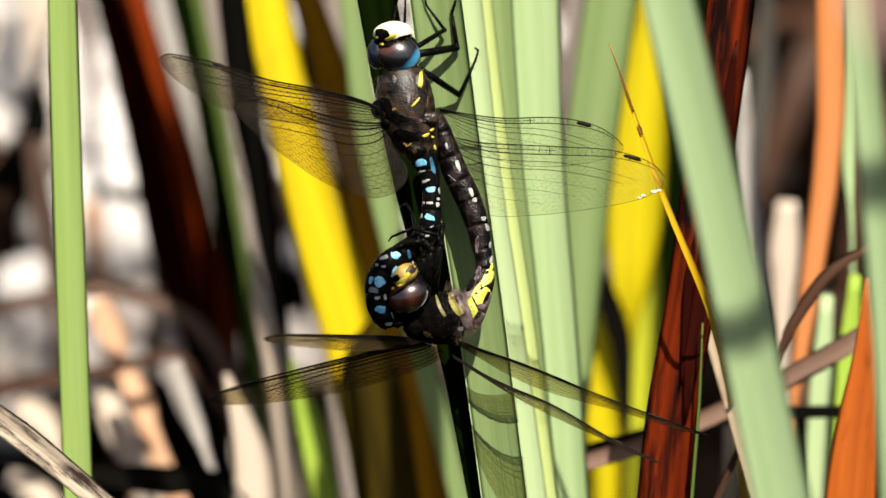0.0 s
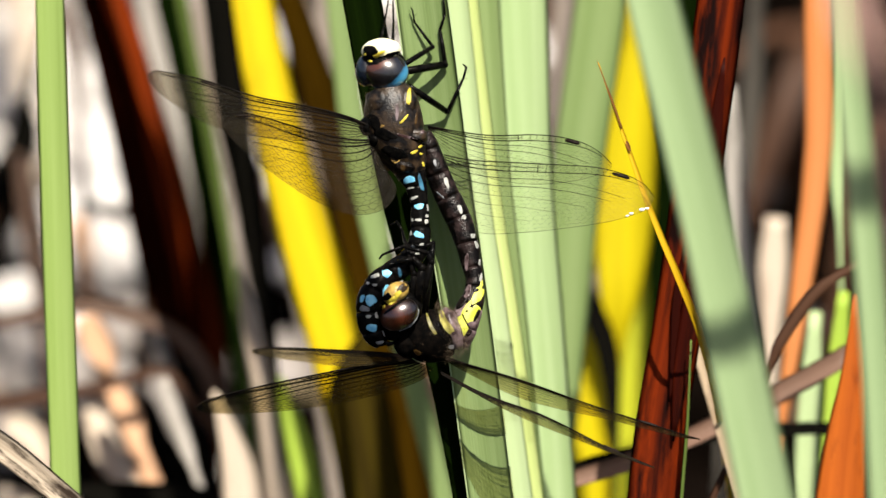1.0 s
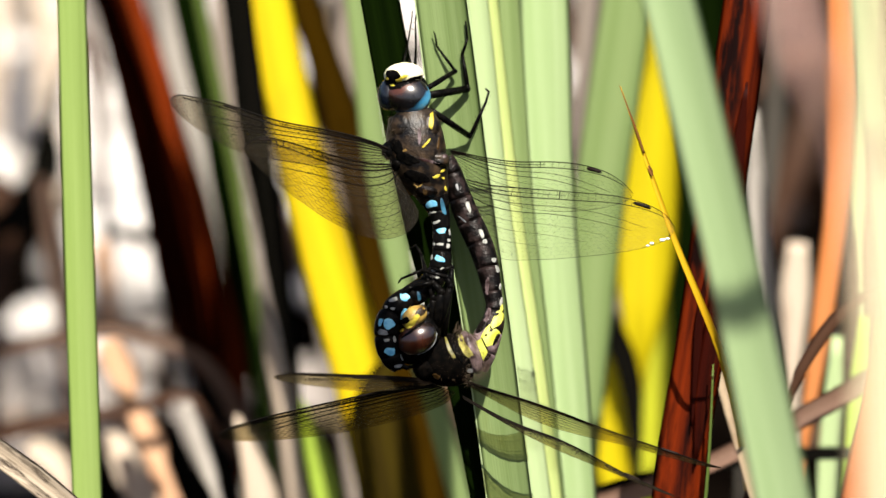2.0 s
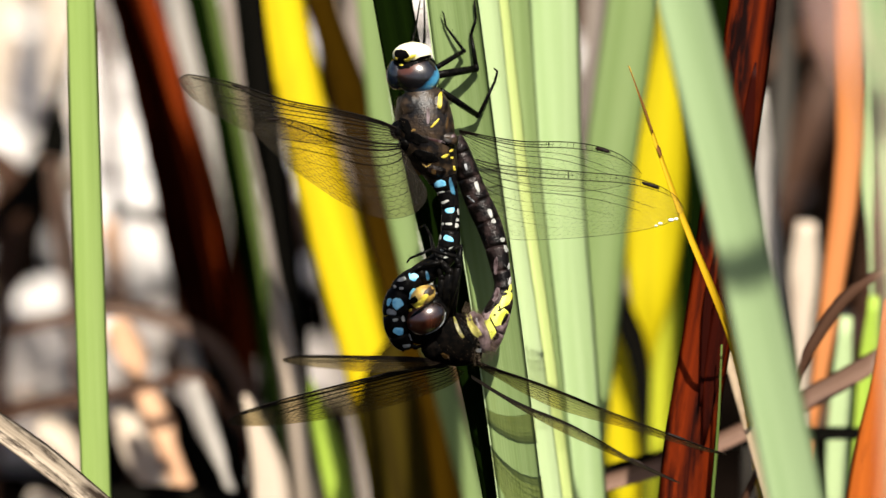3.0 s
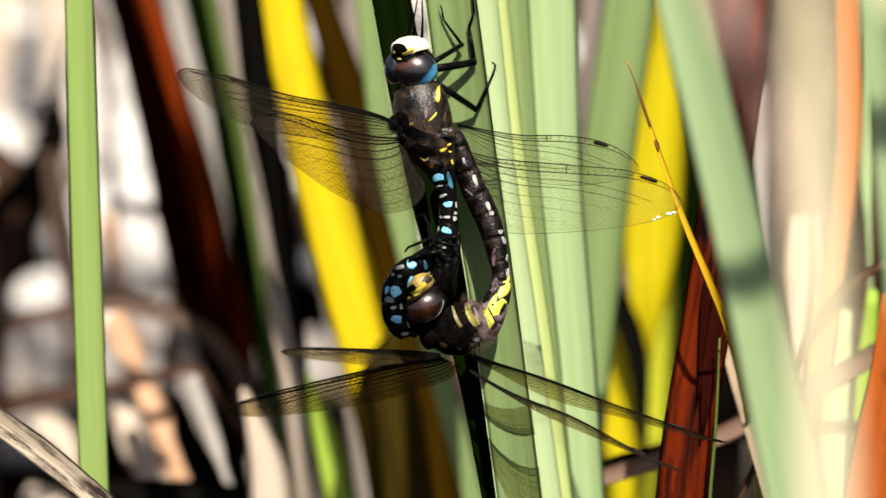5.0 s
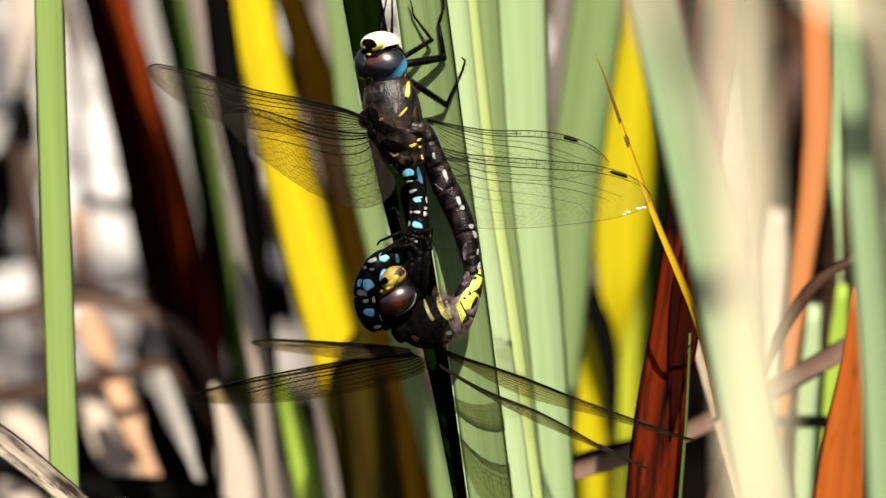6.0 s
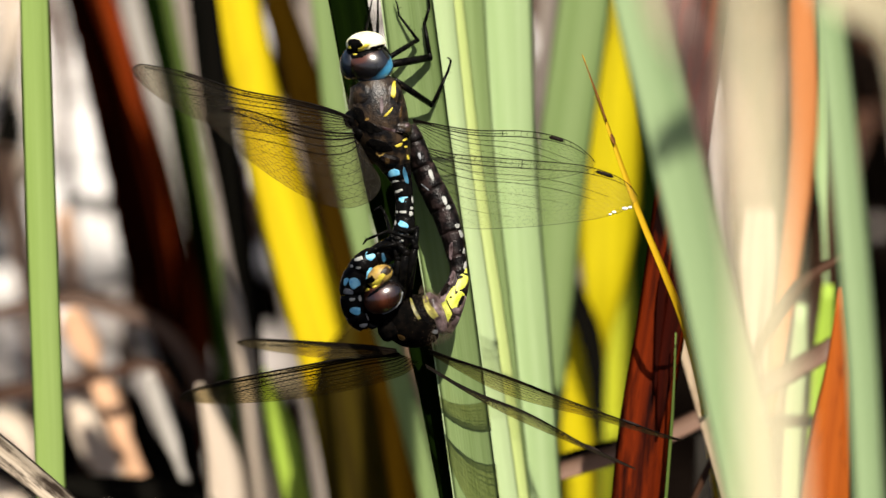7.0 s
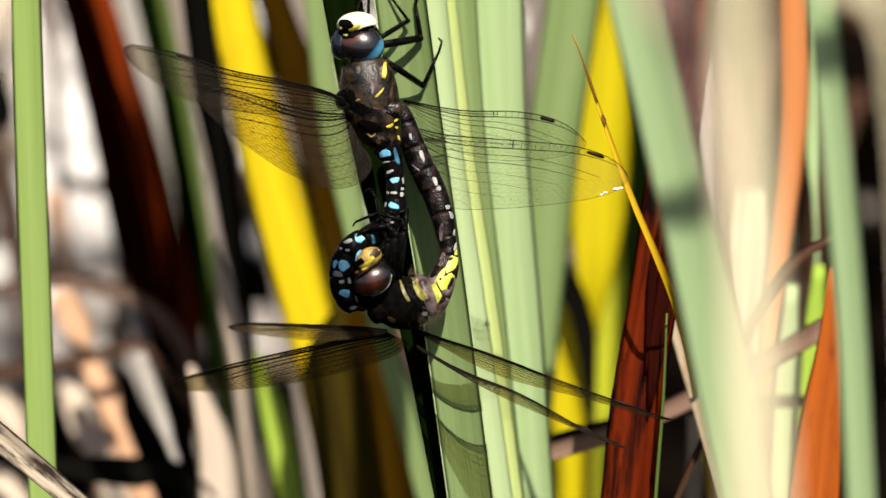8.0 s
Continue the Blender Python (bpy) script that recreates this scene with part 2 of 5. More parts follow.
FEMALE_BROWN = plain_matter("female_brown", (0.002, 0.0013, 0.001), (0.036, 0.023, 0.021), 520, 0.32, 0.16, 0.3, lo=0.46, hi=0.72)
AZURE = plain_matter("azure_spot", (0.08, 0.33, 0.56), (0.20, 0.52, 0.70), 900, 0.5)
DULL_BLUE = plain_matter("dull_blue", (0.01, 0.055, 0.10), (0.035, 0.15, 0.24), 900, 0.45)
BONE = plain_matter("bone_white_spot", (0.20, 0.21, 0.19), (0.36, 0.36, 0.33), 900, 0.5)
YELLOW_MARK = plain_matter("yellow_marking", (0.42, 0.33, 0.02), (0.60, 0.50, 0.05), 900, 0.5)
IVORY = plain_matter("ivory_face", (0.78, 0.72, 0.40), (0.86, 0.84, 0.62), 500, 0.4)
TAN_FACE = plain_matter("tan_face", (0.20, 0.12, 0.03), (0.40, 0.27, 0.06), 500, 0.4)
FLANK_GREEN = plain_matter("yellow_green_flank", (0.42, 0.46, 0.035), (0.60, 0.61, 0.10), 700, 0.45)
GREY_BROWN = plain_matter("grey_brown_skin", (0.028, 0.011, 0.010), (0.17, 0.13, 0.135), 330, 0.30, 0.5, 0.15, lo=0.42, hi=0.62)
HAIR = plain_matter("pale_hair", (0.08, 0.055, 0.035), (0.18, 0.135, 0.09), 900, 0.7, 0.1)
VEIN = plain_matter("wing_vein", (0.002, 0.0014, 0.001), (0.006, 0.004, 0.0025), 800, 0.5, 0.05)
NET = plain_matter("wing_net", (0.005, 0.0035, 0.002), (0.014, 0.009, 0.005), 800, 0.5, 0.05)
STIGMA = plain_matter("wing_stigma", (0.004, 0.002, 0.001), (0.010, 0.005, 0.003), 900, 0.5, 0.1)
# opaque white, which paints the drops' sparkle
DEW = plain_matter("dew_drop", (0.85, 0.85, 0.85), (0.9, 0.9, 0.9), 900, 0.05, 1.0, 0.0)
SKIN = membrane_matter("wing_skin", (0.74, 0.69, 0.58), (0.26, 0.22, 0.15), 0.06)
SKIN_F = membrane_matter("female_wing_skin", (0.74, 0.66, 0.42), (0.34, 0.27, 0.12), 0.09)
EYE_M = eye_matter("male_eye", (-7.6, 34.0, 8.0), [(0, (0.05, 0.014, 0.006)), (2.2, (0.075, 0.02, 0.006)), (3.0, (0.016, 0.007, 0.004)), (3.8, (0.004, 0.003, 0.003)), (5.4, (0.003, 0.004, 0.006)), (5.9, (0.03, 0.18, 0.33)), (6.6, (0.08, 0.33, 0.52)), (7.0, (0.004, 0.006, 0.01))])
EYE_M_FAR = eye_matter("male_far_eye", (-7.4, 32.4, 7.0), [(0, (0.02, 0.01, 0.01)), (2.0, (0.004, 0.004, 0.005)), (3.2, (0.003, 0.008, 0.018)), (3.8, (0.004, 0.014, 0.03)), (4.2, (0.003, 0.003, 0.005))])
EYE_F = eye_matter("female_eye", (-5.2, -11.8, 11.4), [(0, (0.085, 0.02, 0.006)), (1.6, (0.06, 0.014, 0.005)), (3.0, (0.025, 0.007, 0.003)), (4.2, (0.006, 0.003, 0.002)), (6.0, (0.003, 0.002, 0.002))])
# stripe yellow darkened to draw it lying in shadow
SHADE_STRIPE = plain_matter("shaded_yellow_stripe", (0.06, 0.052, 0.01), (0.15, 0.13, 0.025), 700, 0.45)
TAWNY = plain_matter("tawny_plate", (0.03, 0.016, 0.004), (0.09, 0.048, 0.012), 500, 0.4, 0.3)
MAUVE = plain_matter("mauve_grey_skin", (0.02, 0.009, 0.008), (0.26, 0.19, 0.195), 420, 0.34, 0.4, 0.3, lo=0.38, hi=0.66)
GREY_SPOT = plain_matter("grey_spot", (0.10, 0.11, 0.12), (0.22, 0.23, 0.24), 900, 0.4)
SKIN_R = membrane_matter("right_wing_skin", (0.97, 0.97, 0.92), (0.30, 0.31, 0.20), 0.06)
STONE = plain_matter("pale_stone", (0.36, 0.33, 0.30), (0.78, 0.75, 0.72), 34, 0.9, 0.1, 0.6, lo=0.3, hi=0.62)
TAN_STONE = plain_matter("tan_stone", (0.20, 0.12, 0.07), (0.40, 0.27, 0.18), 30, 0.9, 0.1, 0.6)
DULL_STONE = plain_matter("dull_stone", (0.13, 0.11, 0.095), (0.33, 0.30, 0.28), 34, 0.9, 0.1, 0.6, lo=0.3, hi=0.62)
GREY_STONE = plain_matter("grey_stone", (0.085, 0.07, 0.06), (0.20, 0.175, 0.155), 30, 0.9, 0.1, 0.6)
# near-black soil: shade between stones and stems is in the colour
SOIL = plain_matter("shade_dark_soil", (0.001, 0.0007, 0.0005), (0.0045, 0.003, 0.0022), 14, 0.95, 0.0, 0.8)


# ---- shapes ----
def spot(x, y, d):
    """World point d mm behind the dragonflies, in line with (x, y) mm on their plane."""
    k = (1 + d * MM / REACH) * MM
    return SITE @ Vector((x * k, y * k, -d * MM))


def glide(points, n):
    """n + 1 points on a smooth curve through the given ones (vectors of any length)."""
    pts = [np.array(p, float) for p in points]
    pts = [2 * pts[0] - pts[1], *pts, 2 * pts[-1] - pts[-2]]
    spans, out = len(pts) - 3, []
    for i in range(n + 1):
        s = min(i / n * spans, spans - 1e-9)
        k, u = int(s), s - int(s)
        a, b, c, d = pts[k:k + 4]
        out.append(0.5 * (2 * b + (c - a) * u + (2 * a - 5 * b + 4 * c - d) * u * u + (3 * b - a - 3 * c + d) * u ** 3))
    return out


def mesh_of(bm, name, material, smooth=True):
    me = bpy.data.meshes.new(name)
    bm.normal_update()
    bm.to_mesh(me)
    bm.free()
    me.materials.append(material)
    if smooth:
        me.polygons.foreach_set("use_smooth", [True] * len(me.polygons))
    return me


def part(name, bm, material, parent, label="", smooth=True):
    """Links a bmesh as one mesh object under a thing or a part."""
    ob = new(name, mesh_of(bm, name, material, smooth))
    ob.parent = parent
    return tagged(ob, label)


def thing(name, m, label, category, group="", kind=""):
    ob = new(name)
    ob.empty_display_size = 0.01
    ob.matrix_basis = m
    return tagged(ob, label, category, group, kind)


def rails(path):
    """Tangent and side vectors along a path; the first side turns towards +z."""
    p = np.array(path)
    tan = np.gradient(p, axis=0)
    tan /= np.linalg.norm(tan, axis=1)[:, None] + 1e-12
    up = []
    for t in tan:
        z = np.array((0, 0, 1.0)) - t * t[2]
        if np.linalg.norm(z) < 0.2:
            z = np.array((0, 1.0, 0)) - t * t[1]
        up.append(z / np.linalg.norm(z))
    up = np.array(up)
    return p, tan, up, np.cross(tan, up)


def tube(bm, path, radii, n=10, flat=1.0, caps=True):
    """A tube along path; radii one a point; flat: depth over width."""
    p, tan, up, side = rails(path)
    rings = []
    for i in range(len(p)):
        ring = []
        for k in range(n):
            a = 2 * math.pi * k / n
            ring.append(bm.verts.new(p[i] + radii[i] * (math.cos(a) * up[i] * flat + math.sin(a) * side[i])))
        rings.append(ring)
    for r, s in zip(rings, rings[1:]):
        for k in range(n):
            bm.faces.new((r[k], s[k], s[(k + 1) % n], r[(k + 1) % n]))
    if caps:
        bm.faces.new(rings[0])
        bm.faces.new(rings[-1][::-1])
    return bm


def ball(bm, centre, radii, turn=None, segs=20, rings=12, dents=0.0):
    """An ellipsoid; turn: a rotation; dents: unevenness."""
    geom = bmesh.ops.create_uvsphere(bm, u_segments=segs, v_segments=rings, radius=1.0)["verts"]
    m = Matrix.Translation(centre) @ (turn or Matrix.Identity(4)) @ Matrix.Diagonal((*radii, 1))
    for v in geom:
        if dents:
            v.co *= 1 + dents * noise.noise(v.co * 2.3 + Vector(centre) * 900)
        v.co = m @ v.co
    return bm


# ---- strap leaves ----
def strap(bm, path, faces, widths, cup=0.18, thick=0.035, n=8, twist=(0.0, 0.0), ribs=0.0):
    """A strap leaf along path: faces: which way its face looks at each point; widths: full widths;
    cup: depth of its trough over the width; thick: thickness over the width; twist: degrees at root and tip."""
    p = np.array(path)
    last = len(p) - 1
    tan = np.gradient(p, axis=0)
    tan /= np.linalg.norm(tan, axis=1)[:, None]
    uv = bm.loops.layers.uv.new("UVMap")
    along = np.concatenate(([0], np.cumsum(np.linalg.norm(np.diff(p, axis=0), axis=1))))
    fronts, backs = [], []
    for i in range(last + 1):
        face = np.array(faces[i]) - tan[i] * np.dot(faces[i], tan[i])
        face /= np.linalg.norm(face)
        side = np.cross(face, tan[i])
        a = radians(twist[0] + (twist[1] - twist[0]) * i / last)
        face, side = face * math.cos(a) + side * math.sin(a), side * math.cos(a) - face * math.sin(a)
        w = widths[i]
        fr, bk = [], []
        for k in range(n + 1):
            u = 2 * k / n - 1
            bow = cup * w * (u * u - 0.35)
            rib = ribs * w * (0.5 if k % 2 else -0.5)
            edge = thick * w * max(0.12, math.sqrt(1 - min(1, u * u)))
            fr.append((bm.verts.new(p[i] + side * u * w / 2 + face * (bow + rib + edge / 2)), u * w / 2, along[i]))
            bk.append((bm.verts.new(p[i] + side * u * w / 2 + face * (bow - edge / 2)), u * w / 2, along[i]))
        fronts.append(fr)
        backs.append(bk)

    def quad(*c):
        f = bm.faces.new([v[0] for v in c])
        for loop, v in zip(f.loops, c):
            loop[uv].uv = (v[1], v[2])

    for i in range(last):
        for k in range(n):
            quad(fronts[i][k], fronts[i][k + 1], fronts[i + 1][k + 1], fronts[i + 1][k])
            quad(backs[i][k + 1], backs[i][k], backs[i + 1][k], backs[i + 1][k + 1])
        quad(backs[i][0], fronts[i][0], fronts[i + 1][0], backs[i + 1][0])
        quad(fronts[i][n], backs[i][n], backs[i + 1][n], fronts[i + 1][n])
    for r in (0, last):
        for k in range(n):
            quad(*((fronts[r][k + 1], fronts[r][k], backs[r][k], backs[r][k + 1]) if r == 0 else (fronts[r][k], fronts[r][k + 1], backs[r][k + 1], backs[r][k])))
    return bm


def to_ground(a, b):
    """The point where the line from a through b meets the ground; it never runs out flatter than 50 degrees."""
    way = (b - a).normalized()
    if way.z > -0.75:
        flat = Vector((way.x, way.y, 0))
        flat = flat.normalized() * 0.66 if flat.length > 0 else Vector((0, 0, 0))
        way = (flat + Vector((0, 0, -0.75))).normalized()
    return b + way * ((b.z + 0.004) / -way.z)


def rib(name, owner, path, look_at, widths, cup, twist, material, u=0.0):
    """A raised line along a strap leaf: its midrib (u = 0) or a margin (u = 1, -1)."""
    p = np.array(path)
    n = len(p) - 1
    tan = np.gradient(p, axis=0)
    tan /= np.linalg.norm(tan, axis=1)[:, None]
    line, rad = [], []
    for i in range(n + 1):
        f = np.array(look_at) - tan[i] * np.dot(look_at, tan[i])
        f /= np.linalg.norm(f)
        s = np.cross(f, tan[i])
        a = radians(twist[0] + (twist[1] - twist[0]) * i / n)
        f, s = f * math.cos(a) + s * math.sin(a), s * math.cos(a) - f * math.sin(a)
        line.append(p[i] + s * u * 0.5 * widths[i] + f * widths[i] * (cup * (u * u - 0.35) + 0.014))
        rad.append(max(0.00008, widths[i] * (0.018 if u == 0 else 0.015)))
    bm = bmesh.new()
    bm.loops.layers.uv.new("UVMap")
    return part(name, tube(bm, line, rad, 6, 0.6), material, owner)


def strap_leaf(name, label, material, seen, widths, over=0.12, face=(0, 0.12, 1), cup=0.16, twist=(0, 0), tip=False,
               group="strap leaves of the reed bed", category="reed leaf", rooted=True, keel=None, rim=None, n=26, ribs=0.012):
    """A leaf of the reed bed, rooted in the ground. seen: (x, y, depth) mm from the upper to the lower end of the stretch in view,
    widths in mm there; over: metres by which it goes on above, narrowing to its tip (tip: it ends where the stretch begins).
    keel, rim: materials of a raised midrib and of a coloured margin, each a part."""
    pts = [spot(*s) for s in seen]
    w = [k * MM * (1 + s[2] * MM / REACH) for k, s in zip(widths, seen)]
    if not tip:
        way = (pts[0] - pts[1]).normalized()
        pts = [pts[0] + way * over + Vector((0, -0.02, -0.01)) * over * 4, pts[0] + way * over * 0.5, *pts]
        w = [w[0] * 0.45, w[0] * 0.85, *w]
    if rooted:
        root = to_ground(pts[-2], pts[-1])
        if (root - pts[-1]).length > 0.01:
            step = max(2, min(5, round((root - pts[-1]).length / max(0.006, (pts[-1] - pts[-2]).length))))
            last, wide = pts[-1], w[-1]
            pts += [last.lerp(root, k / step) for k in range(1, step + 1)]
            w += [wide * (1 - 0.12 * k / step) for k in range(1, step + 1)]
    base = pts[-1].copy()
    path = glide([p - base for p in pts[::-1]], n)
    ww = [max(1e-4, float(x[0])) for x in glide([[x] for x in w[::-1]], n)]
    look_at = SITE.to_3x3() @ Vector(face)
    keel = keel or (material if max(widths) > 3 else None)
    ob = thing(name, Matrix.Translation(base), label, category, group)
    blade = part("blade", strap(bmesh.new(), path, [look_at] * (n + 1), [max(1e-4, x) for x in ww], cup, 0.05, 10, twist, ribs), material, ob)
    for nm, mat, u in (("midrib", keel, 0.0), ("leaf_margin", rim, 1.0), ("leaf_margin", rim, -1.0)):
        if mat:
            rib(nm, ob, path, look_at, ww, cup, twist, mat, u)
    return ob


# ---- ground ----
def make_ground():
    bm = bmesh.new()
    # dense near the reed bed, running out to the horizon
    ticks = sorted({*np.round(np.linspace(-0.8, 0.8, 33), 4), *np.round(np.linspace(0.8, 2.0, 13), 4), *(-np.round(np.linspace(0.8, 2.0, 13), 4)),
                    -4000, -800, -150, -40, -12, -5, 5, 12, 40, 150, 800, 4000})
    grid = [[bm.verts.new((x, y + 0.5, 0.006 * noise.noise((x * 9, y * 9, 0)) if max(abs(x), abs(y)) < 3 else 0.0)) for x in ticks] for y in ticks]
    for a, b in zip(grid, grid[1:]):
        for k in range(len(ticks) - 1):
            bm.faces.new((a[k], a[k + 1], b[k + 1], b[k]))
    return tagged(new("ground", mesh_of(bm, "ground", SOIL)), "soil under the reeds, near-black for the shaded gaps", "ground", kind="structure")


make_ground()
dice = random.Random(7)


def stone(x, y, r, material, label):
    bm = bmesh.new()
    bmesh.ops.create_icosphere(bm, subdivisions=3, radius=1.0)
    off = Vector((dice.uniform(-50, 50), dice.uniform(-50, 50), 0))
    sx, sy, sz = r * dice.uniform(0.85, 1.35), r * dice.uniform(0.8, 1.1), r * dice.uniform(0.6, 0.85)
    for v in bm.verts:
        q = v.co * (1 + 0.22 * noise.noise(v.co * 1.1 + off) + 0.05 * noise.noise(v.co * 4 + off))
        v.co = Vector((q.x * sx, q.y * sy, max(q.z, -0.75) * sz))
    ob = tagged(new("stone", mesh_of(bm, "stone", material)), label, "stone", "stones on the ground")
    ob.matrix_basis = pose(x, y, sz * 0.55, 0, 0, dice.uniform(0, 360))
    return ob


taken = []
for trial in range(1500):
    x, y, r = dice.gauss(-0.06, 0.13), 0.35 + abs(dice.gauss(0, 0.34)), dice.choice((0.006, 0.008, 0.011, 0.014, 0.019))
    if any((x - a) ** 2 + (y - b) ** 2 < (1.12 * (r + c)) ** 2 for a, b, c in taken):
        continue
    if x < -0.07 and y > 0.5:
        r *= 1.5
    # the stony patch thins out towards +x; near-black soil stands for shade there
    if dice.random() < (0.92 if x > 0.05 else 0.1):
        continue
    if x > 0.05:
        r *= 0.6
    taken.append((x, y, r))
    # duller kinds where y < 0.40; pale ones become grey past x = 0.04
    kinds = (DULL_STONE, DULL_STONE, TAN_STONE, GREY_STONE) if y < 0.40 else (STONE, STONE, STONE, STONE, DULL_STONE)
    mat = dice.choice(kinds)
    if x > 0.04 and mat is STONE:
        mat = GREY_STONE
    stone(x, y, r, mat, {STONE: "pale rounded stone on the soil", DULL_STONE: "dull grey rounded stone on the soil", TAN_STONE: "tan rounded stone on the soil", GREY_STONE: "grey-brown rounded stone on the soil"}[mat])

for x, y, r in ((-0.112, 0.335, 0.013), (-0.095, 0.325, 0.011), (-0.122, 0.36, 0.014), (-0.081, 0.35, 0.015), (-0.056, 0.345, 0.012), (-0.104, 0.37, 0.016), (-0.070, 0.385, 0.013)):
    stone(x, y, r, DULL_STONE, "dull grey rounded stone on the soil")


def litter_leaf(x, y, turn, length, width, material, label):
    """A dead strap of leaf on the ground, humped in the middle."""
    ob = thing("dead_leaf", pose(x, y, 0.012, 0, 0, turn), label, "dead leaf", "dead leaves in the litter")
    hump = dice.uniform(0.01, 0.05)
    path = glide([(-length / 2, 0, -0.012), (-length / 5, dice.uniform(-0.01, 0.01), hump), (length / 5, dice.uniform(-0.01, 0.01), hump * 0.8), (length / 2, 0, -0.012)], 14)
    ww = [width * (0.35 + 0.65 * math.sin(math.pi * (0.12 + 0.76 * i / 14))) for i in range(15)]
    twist = (dice.uniform(-40, 40), dice.uniform(-40, 40))
    part("blade", strap(bmesh.new(), path, [Vector((0, -0.4, 0.9))] * 15, ww, 0.2, 0.06, 6, twist, 0.01), material, ob)
    rib("midrib", ob, path, Vector((0, -0.4, 0.9)), ww, 0.2, twist, material)


for i in range(56):
    mat, text = dice.choice(((UMBER, "umber dead leaf on the ground"), (PINKISH, "pinkish-brown dead leaf on the ground"), (LITTER_SHADE_BLACK, "blackened dead leaf on the ground"), (STRAW, "straw-coloured dead leaf on the ground"), (UMBER, "umber dead leaf on the ground")))
    across = dice.uniform(-0.2, 0.2)
    if across > 0.03 and mat not in (UMBER, LITTER_SHADE_BLACK):
        mat, text = UMBER, "umber dead leaf on the ground"
    away = dice.uniform(0.34, 0.95)
    if across < -0.085 and away > 0.5:
        mat, text = PALE_TAN, "bleached dead leaf on the ground"
    litter_leaf(across, away, dice.choice((dice.uniform(60, 120), dice.uniform(0, 180))), dice.uniform(0.05, 0.13), dice.uniform(0.005, 0.011), mat, text)


def dead_curl(seen, widths, material, label, twist=(0, 0), face=(0, 0.5, 1)):
    """A dead leaf that arches over the litter with both ends on the ground."""
    pts = [spot(*s) for s in seen]
    w = [k * MM * (1 + s[2] * MM / REACH) for k, s in zip(widths, seen)]
    ends = [to_ground(pts[-2], pts[-1])]
    step = max(1, min(4, round((ends[-1] - pts[-1]).length / max(0.004, (pts[-1] - pts[-2]).length))))
    pts = [*pts, *(pts[-1].lerp(ends[-1], k / step) for k in range(1, step + 1))]
    w = [*w, *(w[-1] * (1 - 0.3 * k / step) for k in range(1, step + 1))]
    base = pts[-1].copy()
    path = glide([p - base for p in pts[::-1]], 24)
    ww = [max(2e-4, float(x[0])) for x in glide([[x] for x in w[::-1]], 24)]
    ob = thing("dead_leaf", Matrix.Translation(base), label, "dead leaf", "dead leaves in the litter")
    part("blade", strap(bmesh.new(), path, [SITE.to_3x3() @ Vector(face)] * 25, ww, 0.2, 0.05, 8, twist, 0.012), material, ob)
    rib("midrib", ob, path, SITE.to_3x3() @ Vector(face), ww, 0.2, twist, material)
    return ob


# ---- the reed bed: far leaves first ----
G = "strap leaves of the reed bed"
strap_leaf("reed_leaf", "maroon dead strap leaf, darkened in colour for shade", SHADE_MAROON, [(-55.8, 44, 252), (-47.6, 16.2, 258), (-43.2, -2.7, 262), (-38.8, -17.7, 266), (-36.6, -38.7, 270), (-36.4, -50, 272)], [8.4, 11.4, 12.6, 10.6, 3.6, 1.8], keel=SHADE_MAROON)
# added strip: the maroon leaf's sunlit edge as a redder blade
strap_leaf("reed_leaf", "red strip added for the maroon leaf's sunlit part", LIT_RED, [(-53.2, 44, 236), (-50.2, 36, 236), (-47.2, 27, 237), (-43.6, 15, 238), (-39.8, -8, 250)], [4.4, 4.2, 3.6, 2.2, 0.3])
strap_leaf("reed_leaf", "bleached dry strap leaf beside the maroon one", BLEACHED, [(-48.2, 44, 285), (-43.6, 26.2, 285), (-39.3, 11.2, 285), (-35.2, -2.7, 285), (-31, -20, 285)], [4.8, 3.8, 3.4, 3, 1.6])
# near-black stands for the shaded half of the green leaf beside it
strap_leaf("reed_leaf", "strap leaf coloured near-black for shade", SHADE_GREEN, [(-44, 44, 210), (-39.4, 24.4, 213), (-38.2, 16.2, 216), (-35.2, -0.6, 222), (-32, -20, 226)], [4.8, 4.8, 4.6, 4, 2.4])
strap_leaf("reed_leaf", "narrow green strap leaf, olive-dark for part shade", OLIVE_SHADE_GREEN, [(-41.6, 44, 196), (-37.6, 24.4, 199), (-36.0, 16.2, 201), (-33.2, -0.6, 203), (-31, -16, 208)], [1.9, 1.9, 1.9, 1.5, 0.8])
# this leaf's shade is in its near-black colour
strap_leaf("reed_leaf", "dead strap leaf, near-black colour for shade", LITTER_SHADE_BLACK, [(-35.2, 44, 147), (-32.8, 24.4, 150), (-30, 9.9, 153), (-28.3, -2.7, 156), (-26.2, -14.7, 159), (-24.5, -30, 162)], [5.2, 5.4, 4.6, 3.8, 2.4, 1.0])
# pale tan instead of ash: sun on the leaf put into its colour
strap_leaf("reed_leaf", "pale dry strap leaf, colour lightened for sun", PALE_TAN, [(-31.8, -2.7, 164), (-29.3, -14.7, 164), (-26.6, -28.7, 164), (-24.6, -47, 164)], [0.8, 3.6, 4.8, 5.2], tip=True)
strap_leaf("reed_leaf", "ash-pale dry strap leaf", ASH, [(-38.6, 44, 240), (-36.6, 24, 240), (-33.6, 6, 240), (-30.4, -10, 240)], [3.4, 2.6, 3.2, 2.4])
# likewise lightened in colour for sun
strap_leaf("reed_leaf", "pale dry strap leaf, colour lightened for sun", PALE_TAN, [(-36.0, -25, 152), (-33.2, -33, 152), (-31.4, -40, 152), (-30.6, -50, 152)], [0.8, 4.2, 6.6, 7.4], tip=True)
